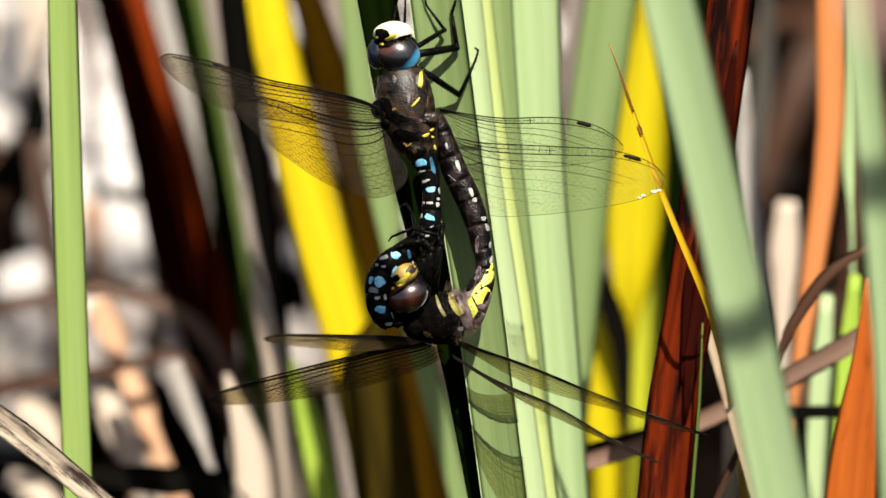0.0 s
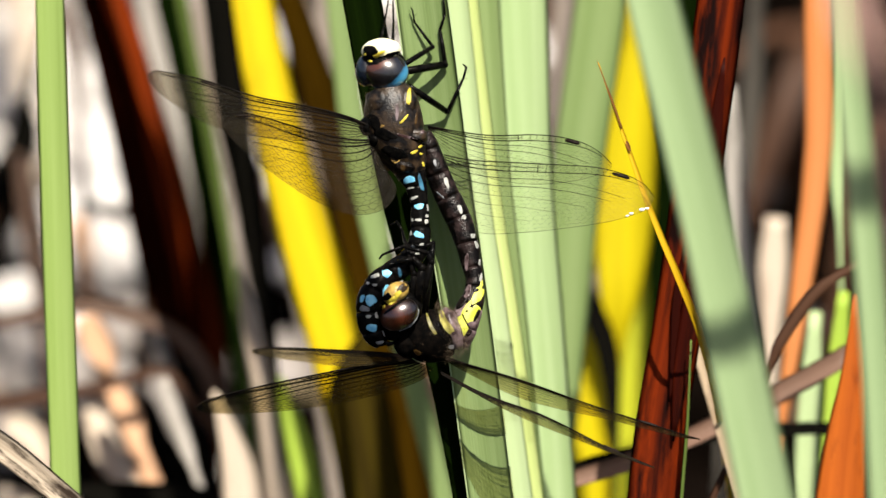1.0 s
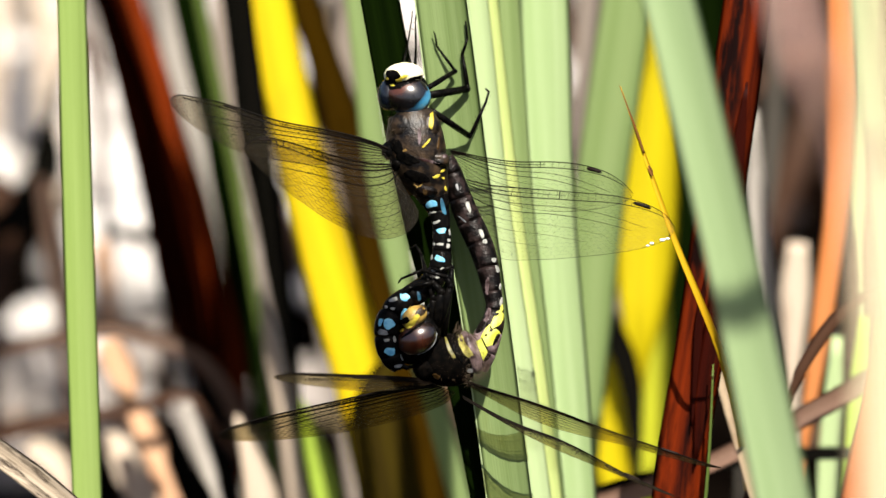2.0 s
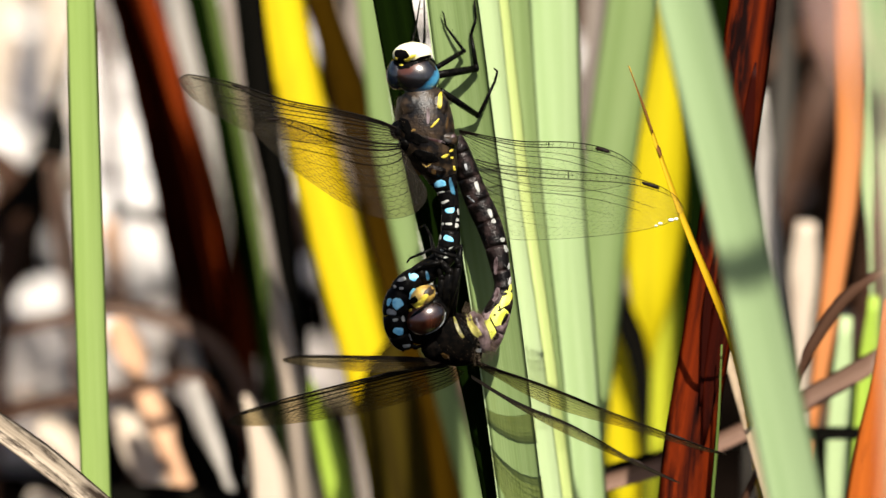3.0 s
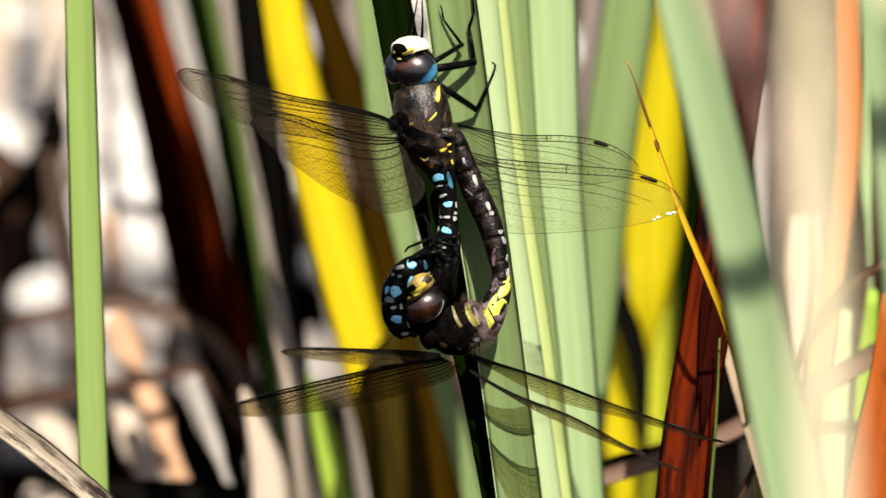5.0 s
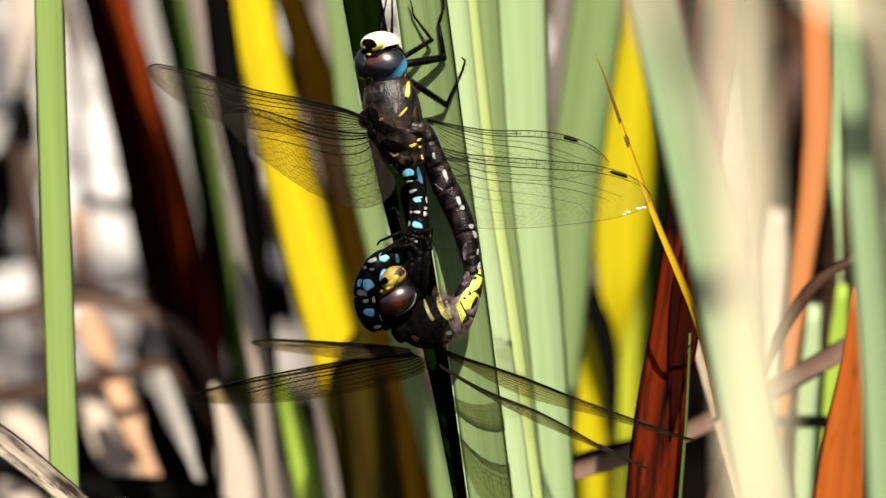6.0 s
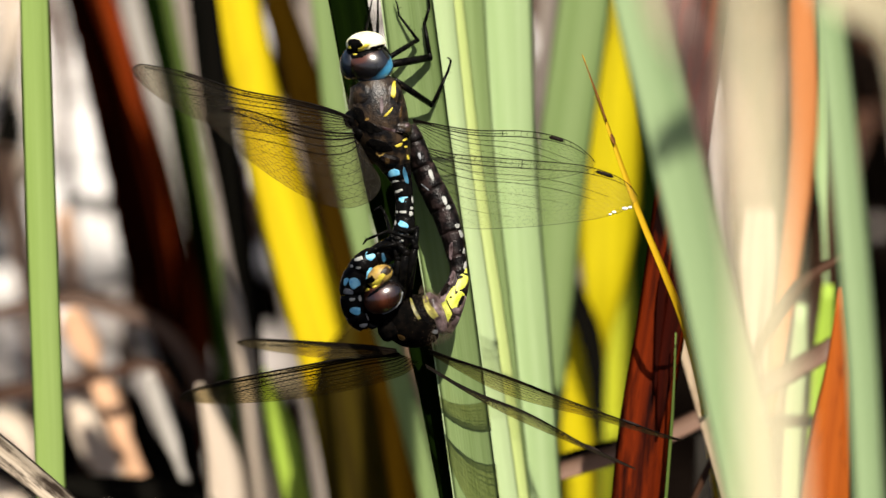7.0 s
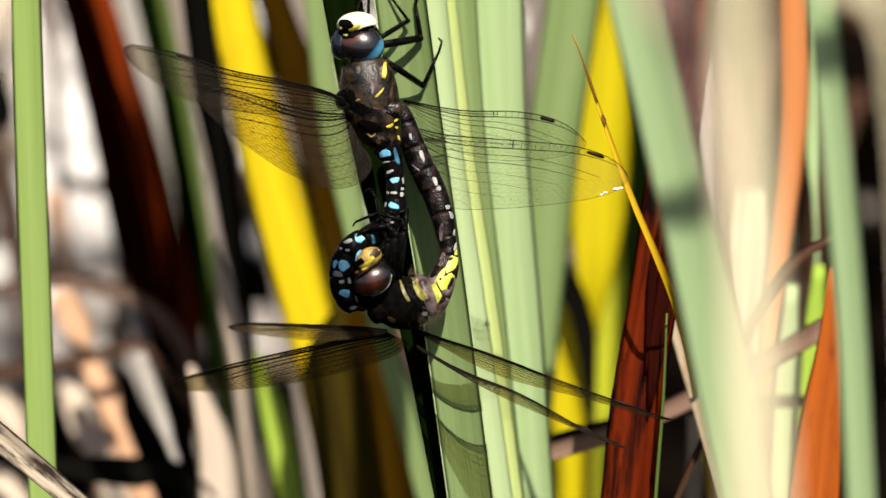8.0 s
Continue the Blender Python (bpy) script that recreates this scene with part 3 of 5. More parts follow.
strap_leaf("reed_leaf", "ash-pale dry strap leaf", ASH, [(-17, 30, 266), (-20, 0, 266), (-15, -24, 266), (-12, -44, 266)], [6, 6, 7, 7])
strap_leaf("reed_leaf", "fresh lime-green strap leaf", SPRING, [(-24.6, -22, 161), (-22.8, -29, 161), (-20.8, -36, 161), (-19.0, -44, 161)], [0.5, 3.6, 4.8, 4.6], tip=True)
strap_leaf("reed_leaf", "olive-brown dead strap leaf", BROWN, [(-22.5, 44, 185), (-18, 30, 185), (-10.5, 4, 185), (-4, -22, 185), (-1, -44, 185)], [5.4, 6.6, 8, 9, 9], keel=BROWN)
strap_leaf("reed_leaf", "broad bright yellow strap leaf", YELLOW, [(-29.5, 44, 150), (-25.5, 24, 150), (-21, 6, 150), (-15, -14, 150), (-10.5, -32, 150), (-8, -44, 150)], [8, 9, 10, 10.5, 11, 11], twist=(0, -16))
# added dark strip in place of the shadow over the yellow foot
strap_leaf("reed_leaf", "olive strip drawing the shadow on the yellow leaf's foot", SHADE_OLIVE, [(-9.0, -14, 143), (-10.4, -19, 143), (-10.8, -25, 143), (-9.6, -34, 143), (-8, -44, 143)], [0.6, 6.0, 10.6, 11.4, 11.4], tip=True, twist=(0, -10))
strap_leaf("reed_leaf", "soft green strap leaf", MID_GREEN, [(-14, 44, 138), (-11, 20, 138), (-6.6, 0, 138), (-0.6, -24, 138), (4.8, -44, 138)], [4.5, 5, 5, 4.4, 4.0])
strap_leaf("reed_leaf", "slender fresh green strap leaf", FRESH_GREEN, [(-65, 44, 26), (-63.7, 0, 26), (-62.2, -44, 26)], [5.2, 5.5, 5.4], keel=FRESH_GREEN)
# shaded face of the leaf they cling to, drawn by near-black colour
strap_leaf("reed_leaf", "green strap leaf coloured near-black for its shaded side", SHADE_GREEN, [(-10, 44, 11.5), (-3.6, 10, 11.5), (4.2, -20, 11.5), (9.0, -44, 11.5)], [7.4, 7, 6.4, 6.4], twist=(-20, -20))
strap_leaf("reed_leaf", "green strap leaf that the dragonflies cling to", CLING_GREEN, [(0.8, 44, 7), (4.5, 16, 7), (8.7, -12, 7), (12.9, -44, 7)], [9.2, 9.0, 8.4, 8.0], keel=CLING_GREEN, rim=LIME)
strap_leaf("reed_leaf", "lime strap leaf with a yellow margin", LIME, [(7.2, 44, 34), (10.5, 14, 34), (14.5, -14, 34), (18.6, -44, 34)], [3.8, 3.5, 3.6, 3.6], rim=EDGE_LIME)
strap_leaf("reed_leaf", "narrow yellow-lime strap leaf against the lime one", EDGE_LIME, [(9.6, 44, 38), (12.9, 14, 38), (17.0, -14, 38), (21.0, -44, 38)], [2.4, 2.6, 2.6, 2.4])
strap_leaf("reed_leaf", "grey-green strap leaf between paler ones", MID_GREEN, [(12.5, 44, 44), (14.5, 14, 44), (17.6, -14, 44), (20.6, -44, 44)], [4, 4, 4, 4], over=0.04)
strap_leaf("reed_leaf", "broad pale green strap leaf", PALE_GREEN, [(18.6, 44, 58), (19.5, 14, 58), (21.8, -16, 58), (24, -44, 58)], [9, 8.8, 8.8, 8.2], keel=PALE_GREEN, over=0.045)
strap_leaf("reed_leaf", "green strap leaf leaning over", MID_GREEN, [(32.5, 44, 130), (28.3, 14, 130), (26.6, -6, 130), (24, -44, 130)], [9.5, 9.4, 8.4, 6])
strap_leaf("reed_leaf", "broad yellow strap leaf, dulled for part shade", PART_SHADE_YELLOW, [(40, 44, 190), (38.5, 30, 190), (37, 14, 190), (36.2, 2, 190), (35.8, -8, 190), (35.2, -17, 192), (34.8, -30, 198), (34.6, -44, 204)], [5, 8, 10.4, 10.4, 7.4, 3.0, 1.4, 1.4])
strap_leaf("reed_leaf", "yellow strap leaf low beside the broad one, dulled for part shade", PART_SHADE_YELLOW, [(26.6, -1, 202), (28.4, -12, 202), (30.0, -26, 202), (30.4, -44, 202)], [1.0, 6.4, 7.6, 7.6], tip=True)
strap_leaf("reed_leaf", "yellow-lime strap leaf behind the yellow one", YELLOW_LIME, [(39.8, -4, 220), (38.4, -16, 220), (37.0, -28, 220), (36.0, -44, 220)], [1.2, 5.0, 6.0, 6.4], tip=True)
# black strip added in place of the diagonal shadow on the yellow leaf
strap_leaf("reed_leaf", "narrow black strip drawing a shadow across the yellow leaf", LITTER_SHADE_BLACK, [(23, 5, 178), (28, -5, 178), (33.4, -17, 178), (34.6, -30, 178), (34.2, -44, 178)], [2.0, 3.8, 4.0, 2.4, 1.4], tip=True)
# added broad near-black leaf, a stand-in for the dark gap behind
strap_leaf("reed_leaf", "strap leaf coloured near-black for shade", SHADE_GREEN, [(44, 30, 262), (40, -6, 262), (35, -44, 262)], [14, 14, 12])
rust = strap_leaf("reed_leaf", "mottled rust-red dead strap leaf", RUST, [(53.8, 44, 18), (50.5, 20, 18), (46.5, -10, 18), (43.2, -30, 18), (41.8, -44, 18)], [8.6, 8.6, 8.8, 9.2, 9.6], keel=RUST, over=0.05)


def overlay(name, owner, seen, widths, material, label, cup=0.25):
    """A strip of another look that lies on a leaf."""
    path = glide([spot(*p) - owner.matrix_basis.translation for p in seen[::-1]], 16)
    ww = [max(1e-4, float(x[0])) * MM for x in glide([[x] for x in widths[::-1]], 16)]
    return part(name, strap(bmesh.new(), path, [SITE.to_3x3() @ Vector((0, 0.12, 1))] * 17, ww, cup, 0.08, 6), material, owner, label)


# long dark band paints the leaf's side as turned from the sun
overlay("decayed_streak", rust, [(54.4, 34, 16.6), (52.6, 20, 16.6), (49.6, -4, 16.6), (47.0, -20, 16.6), (45.2, -34, 16.6)], [0.4, 2.6, 3.6, 3.2, 0.4], RUST_DARK, "dark streak", 0.05)
# a second, thinner dark band
overlay("decayed_streak", rust, [(47.6, 2, 16.8), (46.0, -8, 16.8), (45.4, -18, 16.8), (44.6, -27, 16.8)], [0.2, 1.5, 1.3, 0.2], RUST_DARK, "dark streak", 0.05)


grass = strap_leaf("grass_blade", "thin yellow blade with a withered tip", TIP_YELLOW, [(32.0, 33.2, 2), (36.6, 20, 2), (41.6, 6, 2), (46.8, -6.5, 3), (50.0, -15, 10), (53, -27, 28), (55.5, -44, 58)], [0.12, 0.65, 1.1, 1.35, 1.4, 1.4, 1.4], tip=True, category="grass blade", cup=0.25)
overlay("withered_tip", grass, [(31.8, 33.4, 1.6), (33.3, 29.5, 1.6), (35.0, 25, 1.6), (36.2, 21.4, 1.6)], [0.12, 0.24, 0.34, 0.28], WITHERED, "brown withered tip")
overlay("brown_spot", grass, [(37.0, 19.2, 1.5), (37.3, 18.4, 1.5), (37.7, 17.4, 1.5)], [0.3, 0.7, 0.3], WITHERED, "brown spot")
strap_leaf("grass_blade", "thin dull green blade at the rust leaf", OLIVE_SHADE_GREEN, [(48.4, -16, 13), (47.8, -30, 13), (46.7, -44, 13)], [0.3, 0.5, 0.6], tip=True, category="grass blade")
strap_leaf("reed_leaf", "bleached dry strap leaf", STRAW, [(48.5, -14, 34), (51, -22, 34), (54.5, -34, 34)], [1.6, 2.6, 2.6], tip=True)
strap_leaf("reed_leaf", "salmon-orange withered strap leaf", SALMON, [(71.2, 44, 110), (71, 18, 110), (68, -6, 110), (65, -26, 110), (62, -44, 110)], [5.6, 5, 4, 2.2, 1.0])
strap_leaf("reed_leaf", "bleached grey-white strap leaf", BLEACHED, [(55.5, 29, 150), (56.4, 8, 150), (58.5, -20, 150), (60, -44, 150)], [1.5, 4.2, 3.8, 3], tip=True)
# added behind the dark gap; the shade is in its olive colour
strap_leaf("reed_leaf", "olive strap leaf filling a gap, darkened for shade", OLIVE_SHADE_GREEN, [(26.4, 12, 240), (25.6, 0, 240), (26, -44, 240)], [1.5, 6, 8], tip=True)
strap_leaf("reed_leaf", "bleached dry strap leaf between green ones", ASH, [(26.6, 44, 262), (25.8, 20, 262), (25, 4, 262)], [5, 5.4, 4])
# added in the dark gap; its shade is put into the grey-brown
strap_leaf("reed_leaf", "grey-brown strap leaf, coloured dark for shade", GREY_BROWN_LEAF, [(60, 44, 230), (59, 24, 235), (56, 0, 240), (54, -30, 245)], [3, 4, 2.4, 1.5])
strap_leaf("reed_leaf", "bleached stub of a dead strap leaf", PALE_TAN, [(63.4, 5.6, 200), (63.0, -3, 200), (62.4, -16, 200)], [3.4, 5.4, 3.0], tip=True)
strap_leaf("reed_leaf", "pale green tapering strap leaf", PALE_GREEN, [(75.5, 36, 110), (74.5, 14, 110), (74.8, 2, 110)], [2, 2.8, 0.8], over=0.1)
strap_leaf("reed_leaf", "spring-green strap leaf stub", SPRING, [(75.5, -7.5, 100), (74.2, -22, 100), (73, -44, 100)], [2.0, 3.8, 4.2], tip=True)
strap_leaf("reed_leaf", "pale lime strap leaf stub", LIME, [(70.5, -11, 105), (69.5, -26, 105), (68.5, -44, 105)], [2.0, 4.2, 4.6], tip=True)
strap_leaf("reed_leaf", "orange-brown fibrous dead leaf", ORANGE, [(77.6, -8, 30), (77.2, -22, 30), (75.8, -34, 30), (74.5, -48, 30)], [0.8, 4.6, 7.6, 9.6], tip=True, keel=ORANGE)
strap_leaf("reed_leaf", "grey-green strap leaf close to the lens", GREY_GREEN, [(41.6, 44, -120), (47.5, 20, -120), (54, -8, -120), (61.6, -44, -120)], [9.6, 9.4, 9.6, 10.4], keel=GREY_GREEN)
strap_leaf("reed_leaf", "grey-green strap leaf close to the lens", GREY_GREEN, [(75.4, 44, -135), (78.4, 14, -135), (81, -16, -135), (82.5, -44, -135)], [5.0, 5.4, 5.4, 5.4])
strap_leaf("reed_leaf", "bleached bent straw leaf with grey streaks", DRY_STREAK, [(-81, -29.5, -14), (-72, -36, -14), (-64, -42.5, -14), (-54, -51, -14), (-44, -60, -14)], [4.4, 4.8, 4.4, 4.0, 3.4], over=0.05)

# dead leaves lying across the stems, and black strips that stand for shade
dead_curl([(79, -17, 60), (64, -25.5, 60), (42, -36, 60), (22, -42.5, 60), (8, -50, 60)], [3.6, 3.8, 3.4, 3.2, 2.4], PINKISH, "pinkish-brown dead leaf lying across the stems", face=(0, 0.2, 1))
# the pinkish leaf's shaded upper face, made as a separate black strip
dead_curl([(79, -32, 84), (64, -32, 82), (46, -34.2, 80), (24, -40, 78), (8, -49, 76)], [2.4, 2.6, 2.6, 2.2, 1.6], LITTER_SHADE_BLACK, "black strip for the shaded top of the pinkish dead leaf")
dead_curl([(79, -2, 38), (71, -7, 38), (64.5, -16, 38), (61, -24, 38)], [1.2, 2.4, 2.2, 1.2], UMBER, "narrow umber dead leaf, arched")
dead_curl([(-78, -14, 196), (-68, -11.5, 196), (-58.8, -9.8, 196), (-51.8, -11.3, 196), (-45.8, -13.3, 196), (-40.8, -16.8, 196), (-36.8, -22.8, 196), (-35.3, -28.8, 196)], [2.2, 2.6, 3.4, 3.4, 3.2, 3.4, 3.6, 3.0], ARCH_BROWN, "arching dull brown dead leaf")
dead_curl([(-80, -29, 192), (-69.8, -26.3, 192), (-58.8, -24.8, 192), (-51.8, -23.0, 192), (-44.8, -21.6, 192), (-40, -27, 192)], [2.8, 3.2, 2.4, 2.2, 2.2, 1.6], UMBER, "arching umber dead leaf")
dead_curl([(-70.5, 17, 300), (-69, 6, 300), (-67, -8, 300)], [2.0, 2.8, 2.0], PEACH, "peach-coloured dead leaf standing in the litter")
dead_curl([(-58.8, -11.6, 210), (-57.2, -15.4, 210), (-55.6, -19, 210), (-54.4, -22.5, 210)], [3.6, 5.4, 4.8, 2.6], PEACH, "peach-coloured dead leaf standing in the litter")
dead_curl([(-54.0, -23.6, 202), (-52.2, -27.6, 201), (-50.4, -31.6, 200), (-48.8, -35.4, 199)], [3.2, 4.6, 4.4, 2.2], PEACH, "sunlit peach dead leaf standing in the litter")
dead_curl([(-45, -22.6, 166), (-43.2, -28.4, 165), (-40.8, -35.4, 164), (-39.2, -40, 163)], [1.8, 3.2, 2.8, 1.4], BLEACHED, "bleached dead leaf standing in the litter")
dead_curl([(-57, -27.5, 213), (-55.4, -31.5, 212), (-53, -37, 211), (-51.6, -41, 210)], [4.6, 7.4, 8.0, 5.0], PALE_TAN, "broad bleached dead leaf in the litter")
dead_curl([(-72.5, -30, 242), (-69, -32.5, 240), (-66.5, -36, 238)], [3.5, 5.5, 4], PALE_TAN, "broad bleached dead leaf in the litter")
dead_curl([(-74.5, -43, 235), (-71, -44.5, 233), (-67, -47.5, 231)], [3, 4.5, 3.5], PALE_TAN, "bleached dead leaf in the litter")
dead_curl([(-60.2, 6, 300), (-59.0, -2, 300), (-58.0, -8.6, 300)], [2.2, 3.2, 2.4], PEACH, "peach-coloured dead leaf standing in the litter")
# two black strips added for the shade between the pale leaves
dead_curl([(-47.6, -26, 215), (-46.0, -33, 214), (-43.2, -41, 213)], [2.0, 4.4, 6.0], LITTER_SHADE_BLACK, "black strip standing for shade between litter leaves")
dead_curl([(-41.6, -19, 208), (-39.4, -28, 207), (-37.6, -38, 206)], [2.4, 4.2, 3.6], LITTER_SHADE_BLACK, "black strip standing for shade between litter leaves")
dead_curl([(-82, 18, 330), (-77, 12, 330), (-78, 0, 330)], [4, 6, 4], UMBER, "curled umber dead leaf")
# near-black strips here and below stand in for the litter's shaded gaps
dead_curl([(-72, -36.5, 300), (-66, -30, 300), (-62, -38, 300)], [2, 3, 3], LITTER_SHADE_BLACK, "near-black strip for a dark gap in the litter")
dead_curl([(-70, 27, 315), (-69.5, 19, 315), (-74, 11, 315), (-80, 6, 315)], [3, 6, 6, 4], LITTER_SHADE_BLACK, "near-black strip for a dark gap in the litter")
dead_curl([(-66.0, 40, 330), (-69.0, 26, 330), (-70, 14, 330), (-67.5, 4, 330), (-66, -6, 330)], [1.0, 2.4, 4, 3.4, 2], LITTER_SHADE_BLACK, "near-black strip for a dark gap in the litter")
dead_curl([(-60, 9, 330), (-54, 6.5, 330), (-49, 6, 330), (-46, 0, 330)], [2, 3, 3, 2], LITTER_SHADE_BLACK, "near-black strip for a dark gap in the litter")
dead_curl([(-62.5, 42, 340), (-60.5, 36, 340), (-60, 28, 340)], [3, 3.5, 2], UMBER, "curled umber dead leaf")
dead_curl([(-62, -42, 150), (-54, -43.4, 150), (-46, -44.2, 150), (-38, -45, 150)], [2, 5, 6, 5], LITTER_SHADE_BLACK, "near-black strip for a dark gap in the litter")
dead_curl([(-49, 8, 300), (-46.5, -4, 300), (-48, -16, 300)], [2.5, 4.5, 3.5], UMBER, "curled umber dead leaf")

dead_curl([(-46.6, -13.5, 292), (-45, -17, 292), (-43, -21, 292)], [3, 5, 3], BLEACHED, "bleached curled dead leaf in the litter")
dead_curl([(-45.5, -13, 277), (-43.5, -20, 277), (-41.5, -27, 277)], [2, 4.5, 2.5], BLEACHED, "bleached curled dead leaf in the litter")


# ---- dragonflies ----
wing_dice = random.Random(11)


def sight(x, y, z=0.0):
    """The point z mm before the sight plane, in line with (x, y) mm on it, in the plane's own space."""
    k = 1 - z * MM / REACH
    return Vector((x * k, y * k, z)) * MM


def wire(bm, pts, r, n=3):
    return tube(bm, pts, [r] * len(pts) if isinstance(r, float) else r, n, 1.0, False)


def even(points, n):
    """n + 1 points at even distances along a line of points."""
    p = np.array(points)
    run = np.concatenate(([0], np.cumsum(np.linalg.norm(np.diff(p, axis=0), axis=1))))
    want = np.linspace(0, run[-1], n + 1)
    return list(np.stack([np.interp(want, run, p[:, k]) for k in range(p.shape[1])], axis=1))


def make_wing(name, owner, lead, trail, z0, rise, pitch, skin, rows=12, cell=0.52, bold=1.0, thread=0.03, spot_at=0.8, label=""):
    """A net-veined wing. lead, trail: its front and hind edges from the hinge to the tip (mm across and up the sight plane);
    z0: the hinge's height, rise: height gained a mm of span, pitch: height gained a mm of depth behind the front edge."""
    steps = 40
    hinge = sight(*lead[0], z0)
    front, rear = even(glide(lead, 80), steps), even(glide(trail, 80), steps)
    length = math.hypot(lead[-1][0] - lead[0][0], lead[-1][1] - lead[0][1]) * MM

    def at(u, c, lift=0.0):
        """Place on the wing: u along the span, c from the front (0) to the hind edge (1)."""
        f = min(max(u, 0.0), 1.0) * steps
        k = min(int(f), steps - 1)
        a = front[k] + (front[k + 1] - front[k]) * (f - k)
        b = rear[k] + (rear[k + 1] - rear[k]) * (f - k)
        p = a + (b - a) * c
        out = abs(a[0] - lead[0][0])
        fold = 0.09 * math.cos(c * 24) * (1 - 0.8 * u)
        z = z0 + rise * out - 0.0006 * out * out + pitch * (p[1] - a[1]) + fold + lift
        return sight(p[0], p[1], z) - hinge

    bm = bmesh.new()
    wire(bm, [at(i / steps, 0, 0.04) for i in range(steps + 1)], [bold * (0.15 - 0.075 * i / steps) * MM for i in range(steps + 1)], 5)
    for c, stop, r in ((0.06, 0.5, 0.1), (0.12, 0.93, 0.12), (0.22, 0.86, 0.075), (0.33, 0.8, 0.085), (0.47, 0.7, 0.045), (0.6, 0.62, 0.045), (0.74, 0.5, 0.04), (0.87, 0.36, 0.035)):
        k = max(6, int(steps * stop))
        line = []
        for i in range(k + 1):
            drift = (1 - c) * 1.6 * max(0, i / k - 0.5) ** 2 * (1.0 if c > 0.15 else 0.0)
            line.append(at(i / k * stop, min(1, c + drift), 0.06))
        wire(bm, line, [bold * r * (1.1 - 0.55 * i / k) * MM for i in range(k + 1)], 4)
    wire(bm, [at(i / steps, 1) for i in range(steps + 1)], 0.04 * MM, 3)
    # cross veins between the stout front veins
    for i in range(3, int(length / MM / 1.1)):
        u = (i + wing_dice.uniform(-0.2, 0.2)) * 1.1 * MM / length
        wire(bm, [at(u, 0.0), at(u + 0.002, 0.12)], 0.04 * bold * MM, 3)
    wing = part(name, bm, VEIN, owner, label)
    wing.matrix_basis = Matrix.Translation(hinge)
    net = bmesh.new()
    fine = thread * bold * MM
    cells = max(24, int(length / (cell * MM)))

    def knot_at(j, i):
        """A corner of the honeycomb of cells: row j, column i."""
        u = (i + wing_dice.uniform(-0.25, 0.25)) / cells
        c = (j + (0.2 if (i + j) % 2 == 0 else -0.2) + wing_dice.uniform(-0.13, 0.13)) / rows
        return at(min(0.985, max(0.01, u)), min(1, max(0, c)))

    mesh_rows = [[knot_at(j, i) for i in range(cells + 1)] for j in range(1, rows)]
    for j, row in enumerate(mesh_rows):
        wire(net, row, fine, 3)
        for i in range(1, cells):
            if (i + j + 1) % 2 == 0:
                below = mesh_rows[j + 1][i] if j + 1 < len(mesh_rows) else at(min(0.985, i / cells), 1)
                wire(net, [row[i], below], fine, 3)
            elif j == 0:
                wire(net, [at(min(0.985, i / cells), 0), row[i]], fine, 3)
    part("vein_net", net, NET, wing)
    sheet = bmesh.new()
    grid = [[sheet.verts.new(at(i / 40, j / 14)) for j in range(15)] for i in range(41)]
    for a, b in zip(grid, grid[1:]):
        for j in range(14):
            sheet.faces.new((a[j], a[j + 1], b[j + 1], b[j]))
    part("membrane", sheet, skin, wing, "clear smoky wing skin")
    mark = bmesh.new()
    wire(mark, [at(u, 0.05, 0.03) for u in (spot_at - 0.04, spot_at - 0.03, spot_at, spot_at + 0.03, spot_at + 0.04)], [r * MM / bold for r in (0.08, 0.3, 0.32, 0.3, 0.08)], 6)
    part("stigma", mark, STIGMA, wing, "dark wing spot")
    knot = bmesh.new()
    wire(knot, [at(0.47, 0.0, 0.03), at(0.474, 0.06, 0.03), at(0.478, 0.13, 0.03)], [r * MM for r in (0.09, 0.1, 0.06)], 5)
    part("node", knot, VEIN, wing)
    return wing


def make_leg(owner, points, thick=0.42, name="leg"):
    """A jointed, spiny leg through its joints (mm); the thigh is thickest, the foot thin and hooked."""
    bm = bmesh.new()
    sizes = [thick * 1.3 * k for k in (1.0, 0.95, 0.62, 0.42, 0.3, 0.22)]
    pts = [sight(*p) for p in points]
    for i, (a, b) in enumerate(zip(pts, pts[1:])):
        r0, r1 = sizes[min(i, 5)] * MM, sizes[min(i + 1, 5)] * MM
        tube(bm, [a, a.lerp(b, 0.5), b], [r0, (r0 + r1) * 0.55, r1], 8)
        ball(bm, b, (r1 * 1.12,) * 3, None, 8, 6)
        count = int((b - a).length / (0.6 * MM))
        side = (b - a).cross(Vector((0, 0, 1)))
        if side.length and i < 4:
            side.normalize()
            for k in range(count):
                q = a.lerp(b, (k + 0.5) / count)
                wire(bm, [q, q + side * (0.7 * MM) * (1 if k % 2 else -1) + (b - a).normalized() * 0.4 * MM], [0.045 * MM, 0.015 * MM], 3)
    return part(name, bm, JET, owner)


def sweep(controls, n):
    """Path and radii from (x, y, z, r) controls in mm."""
    g = glide(controls, n)
    return [sight(*k[:3]) for k in g], [max(0.1, k[3]) * MM for k in g]


def segment(owner, path, radii, i0, i1, material, name="abdomen_segment", waist=0.03):
    """One ring of the body: a slight waist at both ends."""
    k = i1 - i0
    rr = [radii[i0 + j] * (1 + waist * math.sin(math.pi * j / k) - (waist if j in (0, k) else 0)) for j in range(k + 1)]
    return part(name, tube(bmesh.new(), path[i0:i1 + 1], rr, 20, 0.92), material, owner)


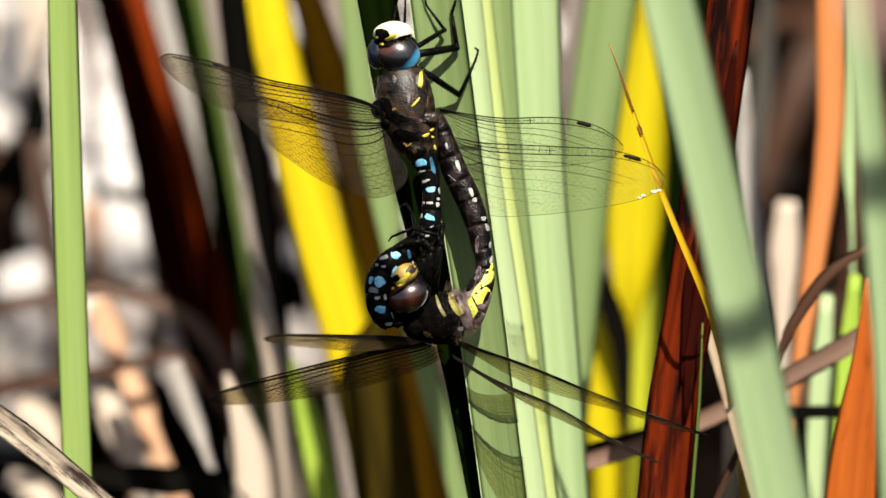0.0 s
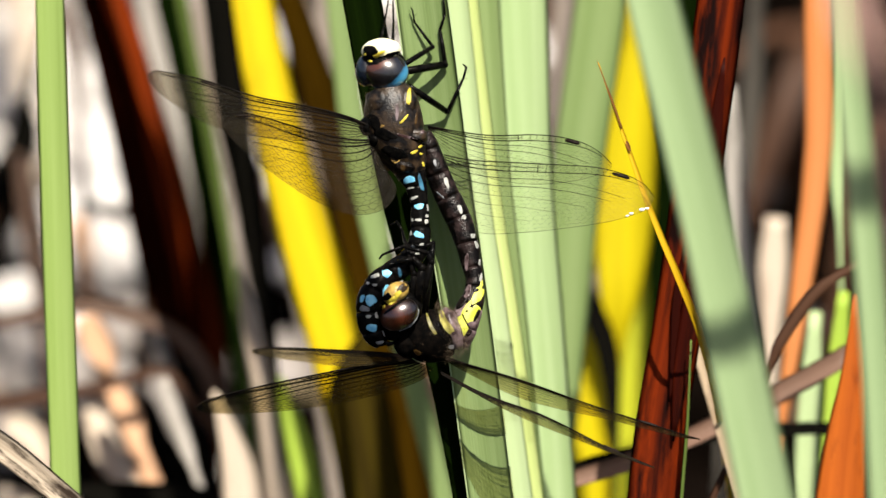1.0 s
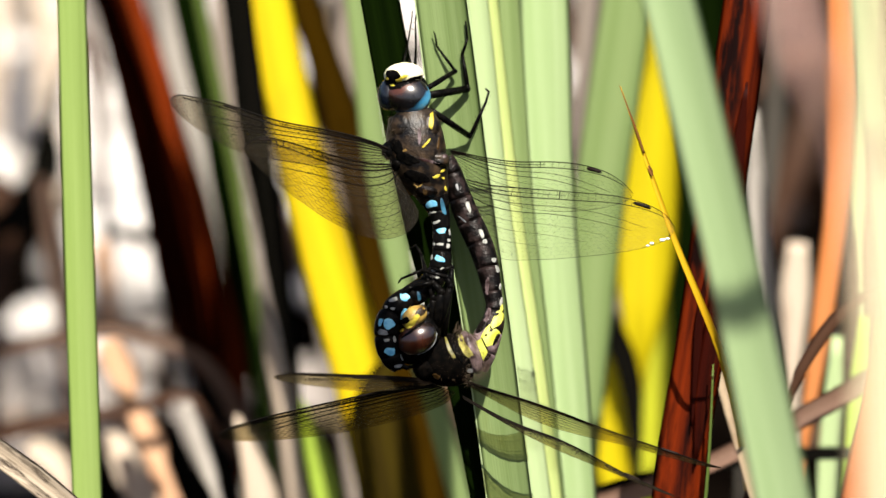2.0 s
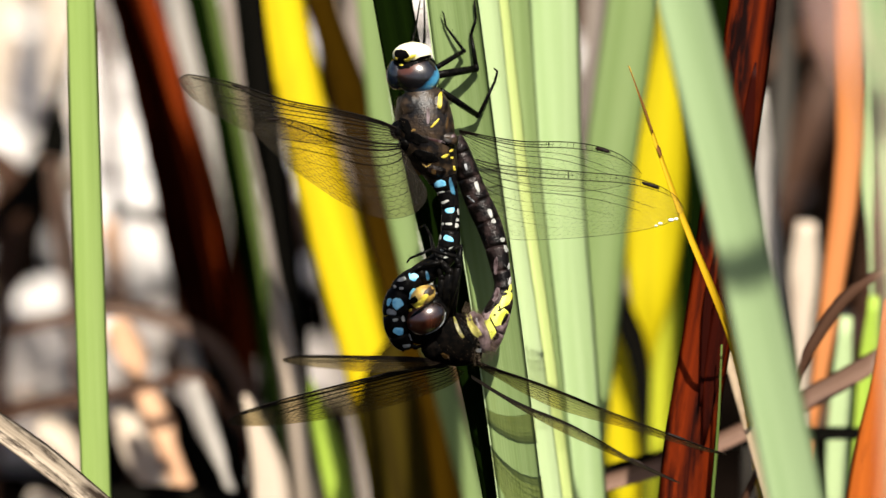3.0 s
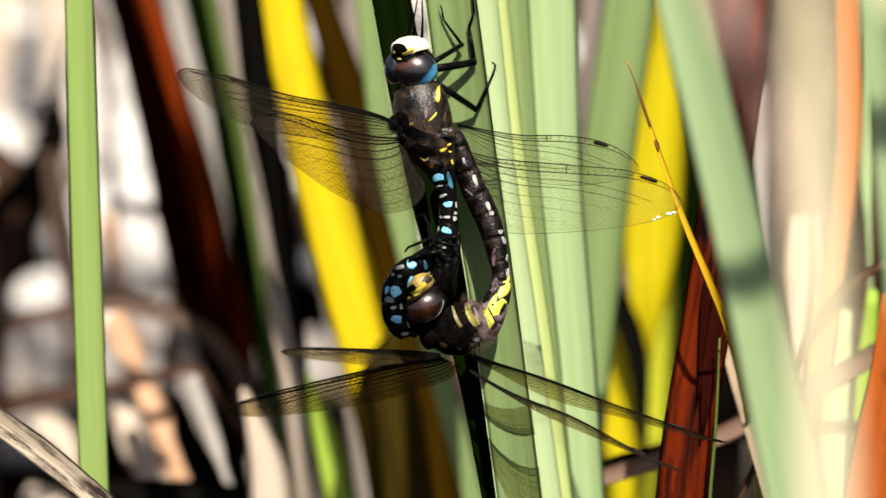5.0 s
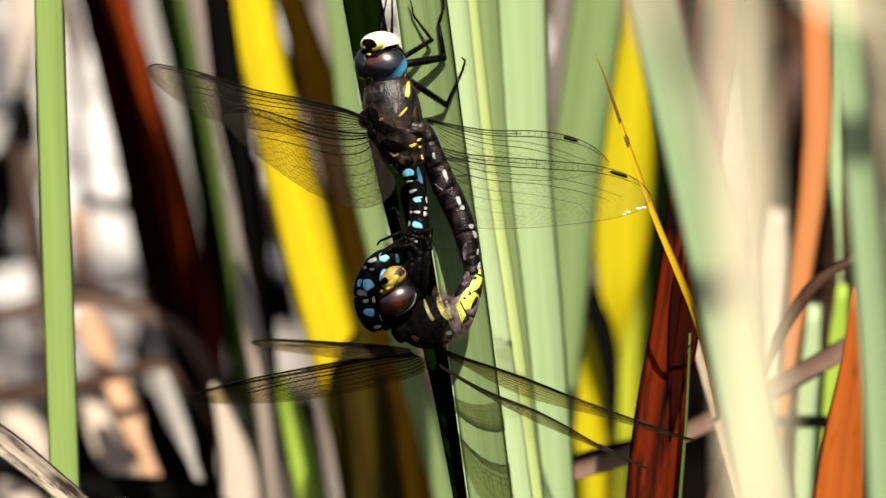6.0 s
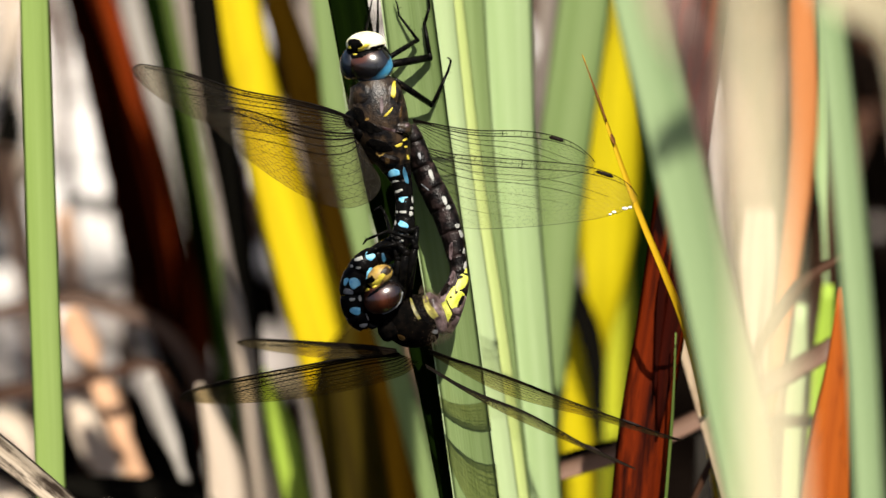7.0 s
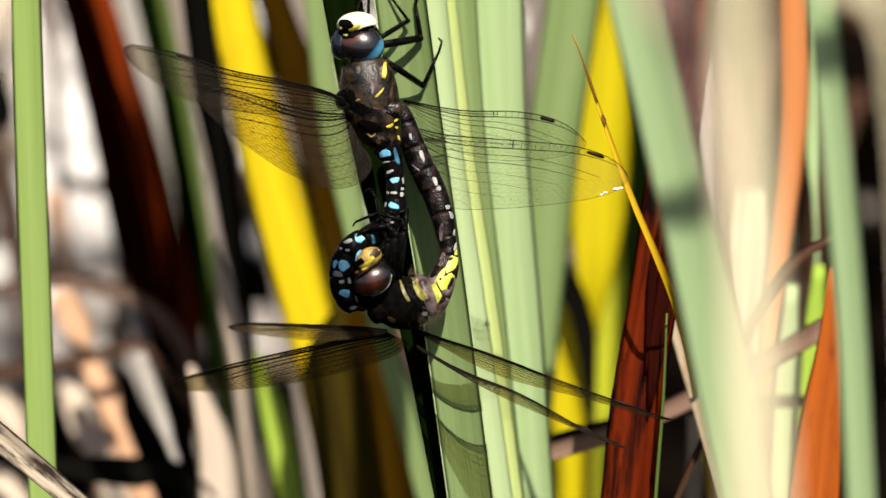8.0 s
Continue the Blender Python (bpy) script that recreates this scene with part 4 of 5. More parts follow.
def skin_of(*parts):
    """The faces of some parts of one thing, to lay markings on."""
    verts, faces = [], []
    for ob in parts:
        base = len(verts)
        verts += [v.co.copy() for v in ob.data.vertices]
        faces += [[base + k for k in f.vertices] for f in ob.data.polygons]
    return BVHTree.FromPolygons(verts, faces)


def daub(owner, tree, x, y, a, b, turn, material, name="spot", label="", bend=0.0, power=2.6, lift=0.05):
    """A marking laid on the skin: centre and half axes in mm, turn in degrees; bend curves its long axis."""
    bm = bmesh.new()
    eye = Vector((0, 0, REACH))
    ca, sa = math.cos(radians(turn)), math.sin(radians(turn))
    wob = wing_dice.uniform(0, 6)

    def lay(f, k, count):
        t = 2 * math.pi * k / count
        c, s = math.cos(t), math.sin(t)
        edge = 1 + 0.09 * math.sin(3 * t + wob) + 0.05 * math.sin(5 * t + 2 * wob)
        u = a * f * edge * math.copysign(abs(c) ** (2 / power), c)
        v = b * f * edge * math.copysign(abs(s) ** (2 / power), s) + bend * (u / a) ** 2
        way = (Vector(((x + u * ca - v * sa) * MM, (y + u * sa + v * ca) * MM, 0)) - eye).normalized()
        hit, normal, face, far = tree.ray_cast(eye, way)
        if hit is None:
            hit, normal, face, far = tree.find_nearest(eye + way * (REACH - 0.004))
        if normal.z < 0:
            normal = -normal
        return bm.verts.new(hit + normal * (lift if f < 0.95 else lift * 0.3) * MM)

    if material in (JET, UMBRE_BODY):
        lift = 0.09
    if material is YELLOW_MARK:
        lift = 0.13
    count = 18
    middle = lay(0.001, 0, count)
    last = None
    for f in (0.35, 0.7, 0.92, 1.0):
        ring = [lay(f, k, count) for k in range(count)]
        for k in range(count):
            if last:
                bm.faces.new((last[k], ring[k], ring[(k + 1) % count], last[(k + 1) % count]))
            else:
                bm.faces.new((middle, ring[k], ring[(k + 1) % count]))
        last = ring
    return part(name, bm, material, owner, label)


def nearest_part(parts, x, y):
    """The part whose middle lies nearest to (x, y) mm."""
    p = sight(x, y, 5)
    return min(parts, key=lambda ob: (sum((v.co for v in ob.data.vertices), Vector()) / len(ob.data.vertices) - p).xy.length)


def hairs(owner, centre, radii, count, length, seed, span=(0, 360), front=0.1):
    """A fuzz of fine hairs over an ellipsoid."""
    d = random.Random(seed)
    bm = bmesh.new()
    for i in range(count):
        a, z = radians(d.uniform(*span)), d.uniform(front, 1)
        v = Vector((math.cos(a) * math.sqrt(1 - z * z), math.sin(a) * math.sqrt(1 - z * z), z))
        q = Vector(centre) + Vector((v.x * radii[0], v.y * radii[1], v.z * radii[2]))
        bend = Vector((d.uniform(-0.4, 0.4), d.uniform(-0.6, 0.2), d.uniform(-0.2, 0.4)))
        e = q + (v + bend) * length * d.uniform(0.6, 1.2)
        wire(bm, [q * MM, e * MM], [0.013 * MM, 0.005 * MM], 3)
    return part("fuzz", bm, HAIR, owner, "fine pale hairs")


def lump(name, owner, x, y, z, radii, turn, material, label="", segs=24, rings=14, dents=0.0):
    """A rounded body part: centre and half axes in mm, turn in degrees."""
    return part(name, ball(bmesh.new(), sight(x, y, z), [k * MM for k in radii], Matrix.Rotation(radians(turn), 4, "Z"), segs, rings, dents), material, owner, label)


def make_male():
    fly = thing("dragonfly", SITE.copy(), "dark brown male dragonfly with blue spots clasping the female", "dragonfly")
    head = lump("head", fly, -6, 32.3, 4.6, (4.2, 3.9, 2.8), -14, JET)
    near = lump("eye", head, -5.5, 31.5, 5.8, (3.95, 3.45, 3.4), -12, EYE_M, "glossy brown and blue compound eye", 36, 24)
    far = lump("eye", head, -8.9, 31.9, 4.4, (2.1, 2.95, 2.9), -8, EYE_M_FAR, "glossy dark blue compound eye", 32, 20)
    face = lump("face", head, -6.4, 35.3, 5.9, (3.45, 2.15, 3.0), 4, IVORY, "ivory-yellow face", 32, 18, 0.04)
    tree = skin_of(near, far, face)
    # the black cross on the brow and its yellow spots
    for x, y, a, b, turn, mat in (
            (-5.8, 34, 3.4, 0.55, 19, JET), (-8.2, 35.3, 1.4, 0.75, -20, JET), (-8.7, 34.2, 0.95, 1.1, 70, JET), (-7.9, 33.4, 1.2, 0.75, 5, JET),
            (-2.7, 33.8, 0.6, 1.5, 35, THORAX_BROWN), (-6.6, 34.8, 1.0, 0.26, 28, YELLOW_MARK), (-7.3, 34.3, 0.55, 0.26, 0, YELLOW_MARK),
            (-9.2, 34.6, 0.26, 0.22, 0, YELLOW_MARK), (-8.4, 33.4, 0.5, 0.18, -4, YELLOW_MARK), (-9.4, 35.5, 0.3, 0.5, -30, IVORY), (-8.5, 29.1, 0.4, 0.28, 0, TAN_FACE)):
        daub(head, tree, x, y, a, b, turn, mat, "black_mark" if mat in (JET, THORAX_BROWN) else "yellow_mark")
    for a, b in (((-5.7, 37.3, 6.2), (-5.1, 38.9, 8.0)), ((-6.2, 37.5, 6.0), (-6.2, 38.7, 7.6))):
        bm = bmesh.new()
        wire(bm, [sight(*a), sight(*b)], [0.07 * MM, 0.03 * MM], 5)
        part("antenna", bm, JET, head)
    # thorax in two swellings
    path, radii = sweep([(-5.3, 28.3, 4.2, 3.9), (-4.7, 25.9, 4.6, 4.8), (-4.2, 22.9, 4.7, 5.15), (-3.7, 20.3, 4.6, 5.0), (-2.7, 17.7, 4.5, 4.4), (-1.6, 15.1, 4.4, 3.3), (-1, 12.9, 4.4, 2.4)], 30)
    thorax = part("thorax", tube(bmesh.new(), path, radii, 28, 0.92), THORAX_BROWN, fly, "brown hairy thorax with yellow stripes")
    lumps = [thorax]
    for x, y, z, r, turn, mat in (
            (-6.2, 25.9, 6.4, (2.7, 2.9, 2.6), 12, THORAX_BROWN), (-2.2, 25.6, 6.2, (2.3, 3.0, 2.4), -10, THORAX_BROWN), (-8.6, 21.9, 5.4, (1.7, 1.8, 1.9), 10, JET),
            (-7.2, 19.7, 6.2, (1.5, 1.6, 1.8), 0, JET), (-3.9, 21.9, 7.0, (2.2, 1.3, 1.9), -20, UMBRE_BODY), (-0.8, 20.5, 6.2, (2.9, 1.5, 2.2), -18, THORAX_BROWN),
            (-4.6, 17.9, 6.6, (2.2, 1.4, 1.9), -10, JET), (-6.2, 15.7, 4.6, (1.0, 2.1, 0.7), 32, TAWNY), (-2.4, 14.9, 6.2, (2.3, 1.5, 1.8), -10, UMBRE_BODY)):
        lumps.append(lump("wing_boss", thorax, x, y, z, r, turn, mat, "", 20, 12, 0.14))
    tree = skin_of(*lumps)
    # the grey-brown spot at (1.3, 21.1) paints a glare on the thorax
    for x, y, a, b, turn, mat in (
            (-1.5, 27.1, 1.5, 0.4, 86, YELLOW_MARK), (-2.4, 23.1, 1.1, 0.2, 48, YELLOW_MARK), (-0.2, 23.3, 1.1, 0.2, 82, TAWNY), (1.3, 21.1, 0.75, 0.4, 20, GREY_BROWN),
            (-0.6, 17.3, 0.7, 0.26, 24, YELLOW_MARK), (0.5, 18.3, 0.45, 0.2, 40, YELLOW_MARK), (0.6, 17, 0.26, 0.2, 0, YELLOW_MARK), (1, 15.1, 0.18, 0.45, 12, YELLOW_MARK),
            (-4.2, 15.6, 0.5, 0.15, -35, TAN_FACE), (-3.4, 15.7, 0.45, 0.13, 40, TAN_FACE), (-2.6, 14.4, 0.4, 0.7, 0, TAWNY), (-6.2, 21.9, 0.4, 0.22, 20, TAN_FACE),
            (-1.9, 20, 1.9, 0.25, -14, GREY_BROWN), (-3.6, 24.5, 0.3, 1.5, 0, GREY_BROWN), (-3.2, 16.9, 1.4, 0.7, -12, JET), (-5.1, 20.5, 1.6, 0.6, -30, JET),
            (-7.8, 22.7, 1.6, 1.0, -50, JET), (-6.2, 20.5, 1.6, 0.9, -30, JET), (-4.2, 17.3, 1.9, 1.0, -20, JET), (0.2, 19.3, 1.6, 0.35, -24, JET)):
        daub(thorax, tree, x, y, a, b, turn, mat, "dark_patch" if mat is JET else "stripe" if a > 1 else "spot")
    hairs(thorax, (-4.6, 25.2, 4.4), (5.0, 4.6, 4.8), 520, 0.7, 3)
    # abdomen, bent round to the female's neck
    path, radii = sweep([(-1.2, 14.1, 4.4, 2.7), (-0.3, 11.6, 4.6, 2.0), (0.2, 9.1, 4.9, 1.6), (0.4, 5.6, 5.4, 1.62), (0.3, 2.9, 5.8, 1.8), (-0.4, 0.1, 6.2, 1.95),
                         (-2.2, -2, 6.8, 2.0), (-4.9, -3.8, 7.6, 2.05), (-7.5, -5.8, 8.2, 2.25), (-9.1, -8.9, 8.6, 2.35), (-9.2, -12.2, 8.6, 2.2), (-8.5, -14.8, 8.3, 1.9), (-7.2, -16.6, 7.9, 1.2)], 60)
    segs = [segment(fly, path, radii, i * 6, i * 6 + 6, JET) for i in range(10)]
    tree = skin_of(*segs)
    for x, y, a, b, turn, mat in (
            (-1.6, 13.7, 0.7, 0.16, 10, TAN_FACE), (-1.5, 12.4, 1.05, 0.65, 12, AZURE), (0.6, 11.9, 0.36, 1.5, 14, DULL_BLUE), (-1.3, 10.9, 0.7, 0.14, 12, BONE), (-0.6, 9.2, 0.7, 0.24, 22, BONE),
            (0.3, 7.7, 0.85, 0.5, 8, AZURE), (1.8, 7.5, 0.22, 0.6, 0, BONE), (0.1, 5.3, 0.62, 0.24, 0, BONE), (-1, 5.3, 0.2, 0.26, 0, BONE), (1.6, 6, 0.3, 0.28, 0, BONE),
            (1.5, 5, 0.34, 0.42, 0, BONE), (0, 2.7, 0.95, 0.5, -22, AZURE), (-1.5, 3, 0.28, 0.42, 0, BONE), (-1.1, 0.7, 0.34, 0.26, -10, BONE), (0.5, 0.8, 0.5, 0.36, 30, BONE), (-0.4, -0.6, 0.4, 0.2, 10, BONE)):
        daub(nearest_part(segs, x, y), tree, x, y, a, b, turn, mat, "spot", "azure blue spot" if mat is AZURE else "")
    for x, y, a, b, turn, mat in (
            (-3.7, -3.9, 0.3, 0.85, 10, DULL_BLUE), (-6.2, -4, 0.85, 0.7, -30, AZURE), (-8.2, -4.5, 0.8, 0.34, 18, BONE), (-8.3, -6.1, 0.42, 0.22, 0, BONE), (-9.5, -5.8, 0.26, 0.26, 0, BONE), (-6.4, -7, 0.36, 1.1, -24, AZURE),
            (-9, -8.8, 0.95, 0.95, 30, AZURE), (-10.5, -8.5, 0.36, 0.7, -20, AZURE), (-10.1, -10.3, 0.9, 0.5, -10, GREY_SPOT), (-9.4, -11.7, 0.5, 0.28, 8, BONE), (-8, -11.5, 0.26, 0.55, 10, BONE),
            (-8.8, -13.7, 0.95, 0.66, -10, AZURE), (-6.6, -14.7, 0.3, 0.6, 20, GREY_SPOT), (-7.4, -16.3, 0.7, 0.3, 10, GREY_SPOT)):
        daub(nearest_part(segs, x, y), tree, x, y, a, b, turn, mat, "spot", "azure blue spot" if mat is AZURE else "")
    tail = []
    for dx in (-0.7, 0.6):
        bm = bmesh.new()
        tube(bm, [sight(-7.6 + dx, -15.9, 8.2), sight(-6.4 + dx, -16.6, 8.0), sight(-5.0 + dx, -16.2, 7.4)], [0.5 * MM, 0.45 * MM, 0.2 * MM], 8, 0.6)
        tail.append(part("clasper", bm, JET, fly))
    # wings
    make_wing("left_forewing", fly, [(-8.4, 21.9), (-12.4, 23.6), (-18.9, 25.3), (-28.8, 27.2), (-37.8, 30.1), (-43.9, 31.4), (-46.6, 31.7), (-47.8, 30.7)],
              [(-8, 20.5), (-11.2, 19.5), (-17.4, 19.3), (-26.4, 19.8), (-35.9, 21.9), (-41.9, 25.1), (-45.8, 28), (-47.7, 30.3)], 7.0, 0.03, 0.12, SKIN, 12, 0.56, bold=1.25, thread=0.029, spot_at=0.72)
    make_wing("left_hindwing", fly, [(-7.8, 19.4), (-12.4, 19.6), (-18.9, 21), (-23.9, 22.5), (-27.9, 23.7), (-31, 24.2), (-33.4, 23.6), (-34.7, 22.1)],
              [(-6.2, 15.1), (-3.7, 10.6), (-6.2, 7.1), (-11.6, 6.3), (-18.4, 8.9), (-25.4, 13.5), (-31.4, 18.3), (-34.6, 21.7)], 6.6, 0.3, 0.1, SKIN, 19, 0.56, bold=1.25, thread=0.029, spot_at=0.84)
    rf = make_wing("right_forewing", fly, [(1.9, 21.9), (7.6, 20.7), (13.4, 19.9), (21, 19.8), (26.1, 19.1), (30.1, 17.7), (32.9, 15.7), (34.2, 14.2)],
                   [(2.2, 20.1), (6.6, 15.6), (12.1, 12.5), (19.6, 11.1), (26.1, 11.3), (30.6, 12.1), (33.4, 13.1), (34.2, 13.9)], -3.0, 0.2, 0.1, SKIN_R, 11, 0.62, bold=0.85, thread=0.015, spot_at=0.755)
    rh = make_wing("right_hindwing", fly, [(1.9, 17.5), (8.6, 15.8), (15.8, 15.1), (24.6, 14.4), (31.6, 13.7), (36.6, 12.3), (39.9, 10.5), (41.6, 8.3)],
                   [(2.8, 14.1), (4.6, 6.9), (10.1, 2.9), (18.6, 2.6), (27.6, 3.3), (34.6, 4.3), (39.6, 5.8), (41.6, 7.8)], -4.0, 0.12, -0.05, SKIN_R, 17, 0.62, bold=0.85, thread=0.015, spot_at=0.825)
    hinge = rh.matrix_basis.translation
    for x, y, r in ((37.5, 5.4, 0.26), (39.4, 6, 0.34), (40.3, 6.2, 0.26), (36.8, 5, 0.2)):
        part("dew_drop", ball(bmesh.new(), sight(x, y, 1.2) - hinge, (r * MM * 1.6, r * MM * 0.9, r * MM * 0.9), None, 12, 8), DEW, rh)
    # legs
    make_leg(fly, [(-3.2, 32.3, 2), (2.7, 35.9, -5.4), (2.5, 36.3, -5.6), (-0.5, 40.3, -6.2), (-0.8, 42.3, -5.8), (-1.1, 42.9, -5.8)], 0.34)
    make_leg(fly, [(-2.9, 31.5, 2), (4.8, 32.8, -5.6), (4.9, 33.3, -5.8), (4, 38.9, -6.2), (4.9, 41.7, -5.8), (4.6, 44.7, -5.8)], 0.52)
    make_leg(fly, [(-1.4, 28.9, 2), (5.2, 24.5, -5.2), (5.5, 24.7, -5.4), (8.2, 30.5, -5.8), (8.7, 32.3, -6.2), (8.1, 32.8, -6.4)], 0.42)
    make_leg(fly, [(-7, 34.1, 2), (-6.4, 37.3, -3), (-5.8, 40.1, -5), (-5, 44.7, -6.2), (-4.8, 46.5, -6.4)], 0.2)
    make_leg(fly, [(-4.9, 34.1, 2), (-4.3, 37.5, -3), (-4.2, 40.3, -5.4), (-4.3, 44.7, -6.2), (-4.1, 46.5, -6.4)], 0.22)
    return fly, rf, rh, segs + tail


def make_female():
    fly = thing("dragonfly", SITE.copy(), "brown and yellow-green female dragonfly held by the male", "dragonfly")
    head = lump("head", fly, -3.6, -10.4, 7.0, (3.9, 3.4, 2.8), 24, JET)
    eye = lump("eye", head, -4, -11.3, 8.6, (3.7, 2.85, 3.1), 26, EYE_F, "glossy brown compound eye", 36, 24)
    far = lump("eye", head, -2, -7.9, 4.6, (2.6, 2.6, 2.8), 24, EYE_F, "glossy brown compound eye", 32, 20)
    face = lump("face", head, -4.6, -7.5, 9.2, (2.5, 1.75, 2.0), 34, TAN_FACE, "tan-yellow face", 28, 16, 0.05)
    tree = skin_of(eye, far, face)
    for x, y, a, b, turn, mat in (
            (-6.1, -8.2, 0.75, 0.55, 30, JET), (-4.5, -9.7, 2.6, 0.26, 36, JET), (-5.1, -8.8, 1.2, 0.5, 38, YELLOW_MARK), (-4.2, -7.7, 0.7, 0.45, 50, YELLOW_MARK),
            (-6.8, -10, 0.42, 0.24, 16, YELLOW_MARK), (-3.2, -6.5, 1.2, 0.7, 40, THORAX_BROWN)):
        daub(head, tree, x, y, a, b, turn, mat, "yellow_mark" if mat is YELLOW_MARK else "black_mark")
    rim = [sight(*k, 9.4) for k in glide([(-0.5, -10.4), (-0.9, -12.1), (-2.2, -13.5), (-4, -14.3)], 12)]
    part("eye_rim", tube(bmesh.new(), rim, [0.1 * MM] * 13, 6), GREY_SPOT, head, "pale rim behind the eye")
    path, radii = sweep([(-3.2, -14.7, 4.5, 2.6), (-1.6, -14.9, 4.2, 3.9), (0.6, -15.1, 3.6, 4.7), (3.1, -15.3, 3.0, 4.5), (5.4, -15.1, 2.6, 3.5)], 28)
    thorax = part("thorax", tube(bmesh.new(), path, radii, 28, 0.92), SHADE_PITCH, fly, "hairy thorax, near-black for shade, with yellow stripes")
    neck = lump("neck", thorax, -2.7, -16.5, 5.2, (2.2, 2.4, 2.4), 10, SHADE_PITCH, "", 18, 12, 0.15)
    lump("nape", thorax, -4.2, -13.7, 5.4, (3.2, 2.2, 2.2), 20, SHADE_PITCH)
    side = lump("side_plate", thorax, 5.4, -13.9, 3.6, (1.9, 4.1, 2.9), 22, MAUVE, "pale hairy side of the thorax", 22, 14, 0.12)
    tree = skin_of(thorax, neck, side)
    # the second stripe is coloured dimmer, as shadowed
    for x, y, a, b, turn, mat, bend in (
            (4.3, -12.8, 2.4, 0.7, -62, SOFT_YELLOW, 0.25), (1.7, -13.2, 2.1, 0.34, -66, SHADE_STRIPE, 0.2), (3.2, -13.9, 2.4, 0.5, -64, JET, 0.2), (-0.6, -18.1, 0.7, 0.4, -30, TAWNY, 0),
            (5.4, -17.1, 0.5, 0.36, 0, GREY_SPOT, 0)):
        daub(thorax, tree, x, y, a, b, turn, mat, "stripe" if a > 1 else "spot", bend=bend)
    hairs(thorax, (1.6, -14.6, 2.8), (5.2, 4.8, 4.4), 700, 1.5, 5, (15, 80), -0.1)
    hairs(thorax, (0.8, -15.0, 3.4), (5.2, 4.6, 4.3), 200, 0.5, 8, (0, 360), 0.0)
    hairs(thorax, (5.6, -15.0, 3.6), (2.4, 3.9, 3.0), 760, 1.1, 6)
    # abdomen, curved up to the male's second segment
    path, radii = sweep([(6.3, -16.5, 2.4, 2.3), (7.3, -14.1, 2.6, 2.55), (8.4, -11.1, 2.4, 2.45), (9.5, -8.2, 1.8, 2.0), (9.7, -5.4, 1.2, 1.55), (9.2, -2.5, 0.8, 1.75),
                         (8.5, 1.1, 0.2, 2.05), (7.3, 4.9, -0.5, 2.25), (5.9, 8, -0.9, 2.3), (4.5, 11.1, -1.2, 2.2), (3.1, 14.9, -1.5, 2.05), (1.9, 18.5, -1.5, 1.8), (1.1, 20.7, -1.2, 1.3)], 60)
    segs = [segment(fly, path, radii, i * 6, i * 6 + 6, MAUVE if i < 2 else FEMALE_BROWN, waist=0.004) for i in range(10)]
    tree = skin_of(*segs)
    for x, y, a, b, turn, mat in (
            (7.4, -13.3, 1.9, 0.9, -68, FLANK_GREEN), (8.9, -11, 1.9, 1.5, 58, FLANK_GREEN), (10.2, -8.1, 1.7, 0.85, 62, FLANK_GREEN), (10.9, -6.2, 0.9, 0.3, 66, FLANK_GREEN),
            (7.3, -9.3, 1.3, 0.6, 56, UMBRE_BODY), (7.8, -7.7, 1.9, 0.85, 52, MAUVE), (9.9, -7.1, 0.55, 0.3, 10, JET), (8.2, -10.8, 0.24, 0.2, 0, JET), (8, -12.5, 1.5, 0.13, -64, JET),
            (9.5, -9.7, 1.0, 0.12, 30, JET), (8.4, -14.7, 0.9, 0.4, 56, UMBRE_BODY), (10, -11.5, 1.2, 0.3, 62, UMBRE_BODY)):
        daub(nearest_part(segs, x, y), tree, x, y, a, b, turn, mat, "flank_mark" if mat is FLANK_GREEN else "spot", "yellow-green flank" if mat is FLANK_GREEN else "")
    for x, y, a, b, turn, mat in (
            (10.9, -4.8, 0.8, 0.26, 74, BONE), (10.7, -2.2, 0.6, 0.2, 84, BONE), (10.2, 0.9, 0.7, 0.3, -68, BONE), (9.6, 2.5, 0.42, 0.4, 0, BONE), (8, 5.8, 0.42, 0.4, 0, BONE), (7.4, 7.2, 0.85, 0.36, -70, BONE),
            (5.1, 11.9, 1.05, 0.36, -72, BONE), (3.1, 15.4, 0.6, 0.26, -76, GREY_SPOT), (8.4, -2.1, 1.6, 0.35, 86, MAUVE), (4, 9.7, 0.9, 0.14, -40, GREY_SPOT), (6.4, 2.9, 1.5, 0.22, -70, JET)):
        daub(nearest_part(segs, x, y), tree, x, y, a, b, turn, mat, "spot", "pale spot" if mat is BONE else "")
    left_fore = make_wing("left_forewing", fly, [(-1.2, -18.9), (-6.4, -18.3), (-14.4, -17.9), (-21.4, -17.6), (-25.9, -17.5), (-28.4, -17.8), (-29.3, -18.1)],
                          [(-1, -19.3), (-4.9, -20.1), (-12.4, -20.7), (-20.4, -19.9), (-25.4, -19.3), (-28.2, -18.7), (-29.3, -18.3)], 4.0, 0.85, -2.0, SKIN_F, 9, bold=1.7)
    left_hind = make_wing("left_hindwing", fly, [(-0.8, -19.5), (-7.2, -20.1), (-14.4, -21.6), (-22.4, -23.3), (-30.4, -25.1), (-34.4, -26.2), (-37.8, -27.3), (-39.2, -28.5)],
                          [(2.8, -20.9), (0.6, -23.1), (-5.4, -25.2), (-13.4, -27.2), (-21.4, -28.5), (-30.4, -29.3), (-36.4, -29.3), (-39.2, -28.8)], 3.0, 0.2, 1.5, SKIN_F, 13, bold=1.6)
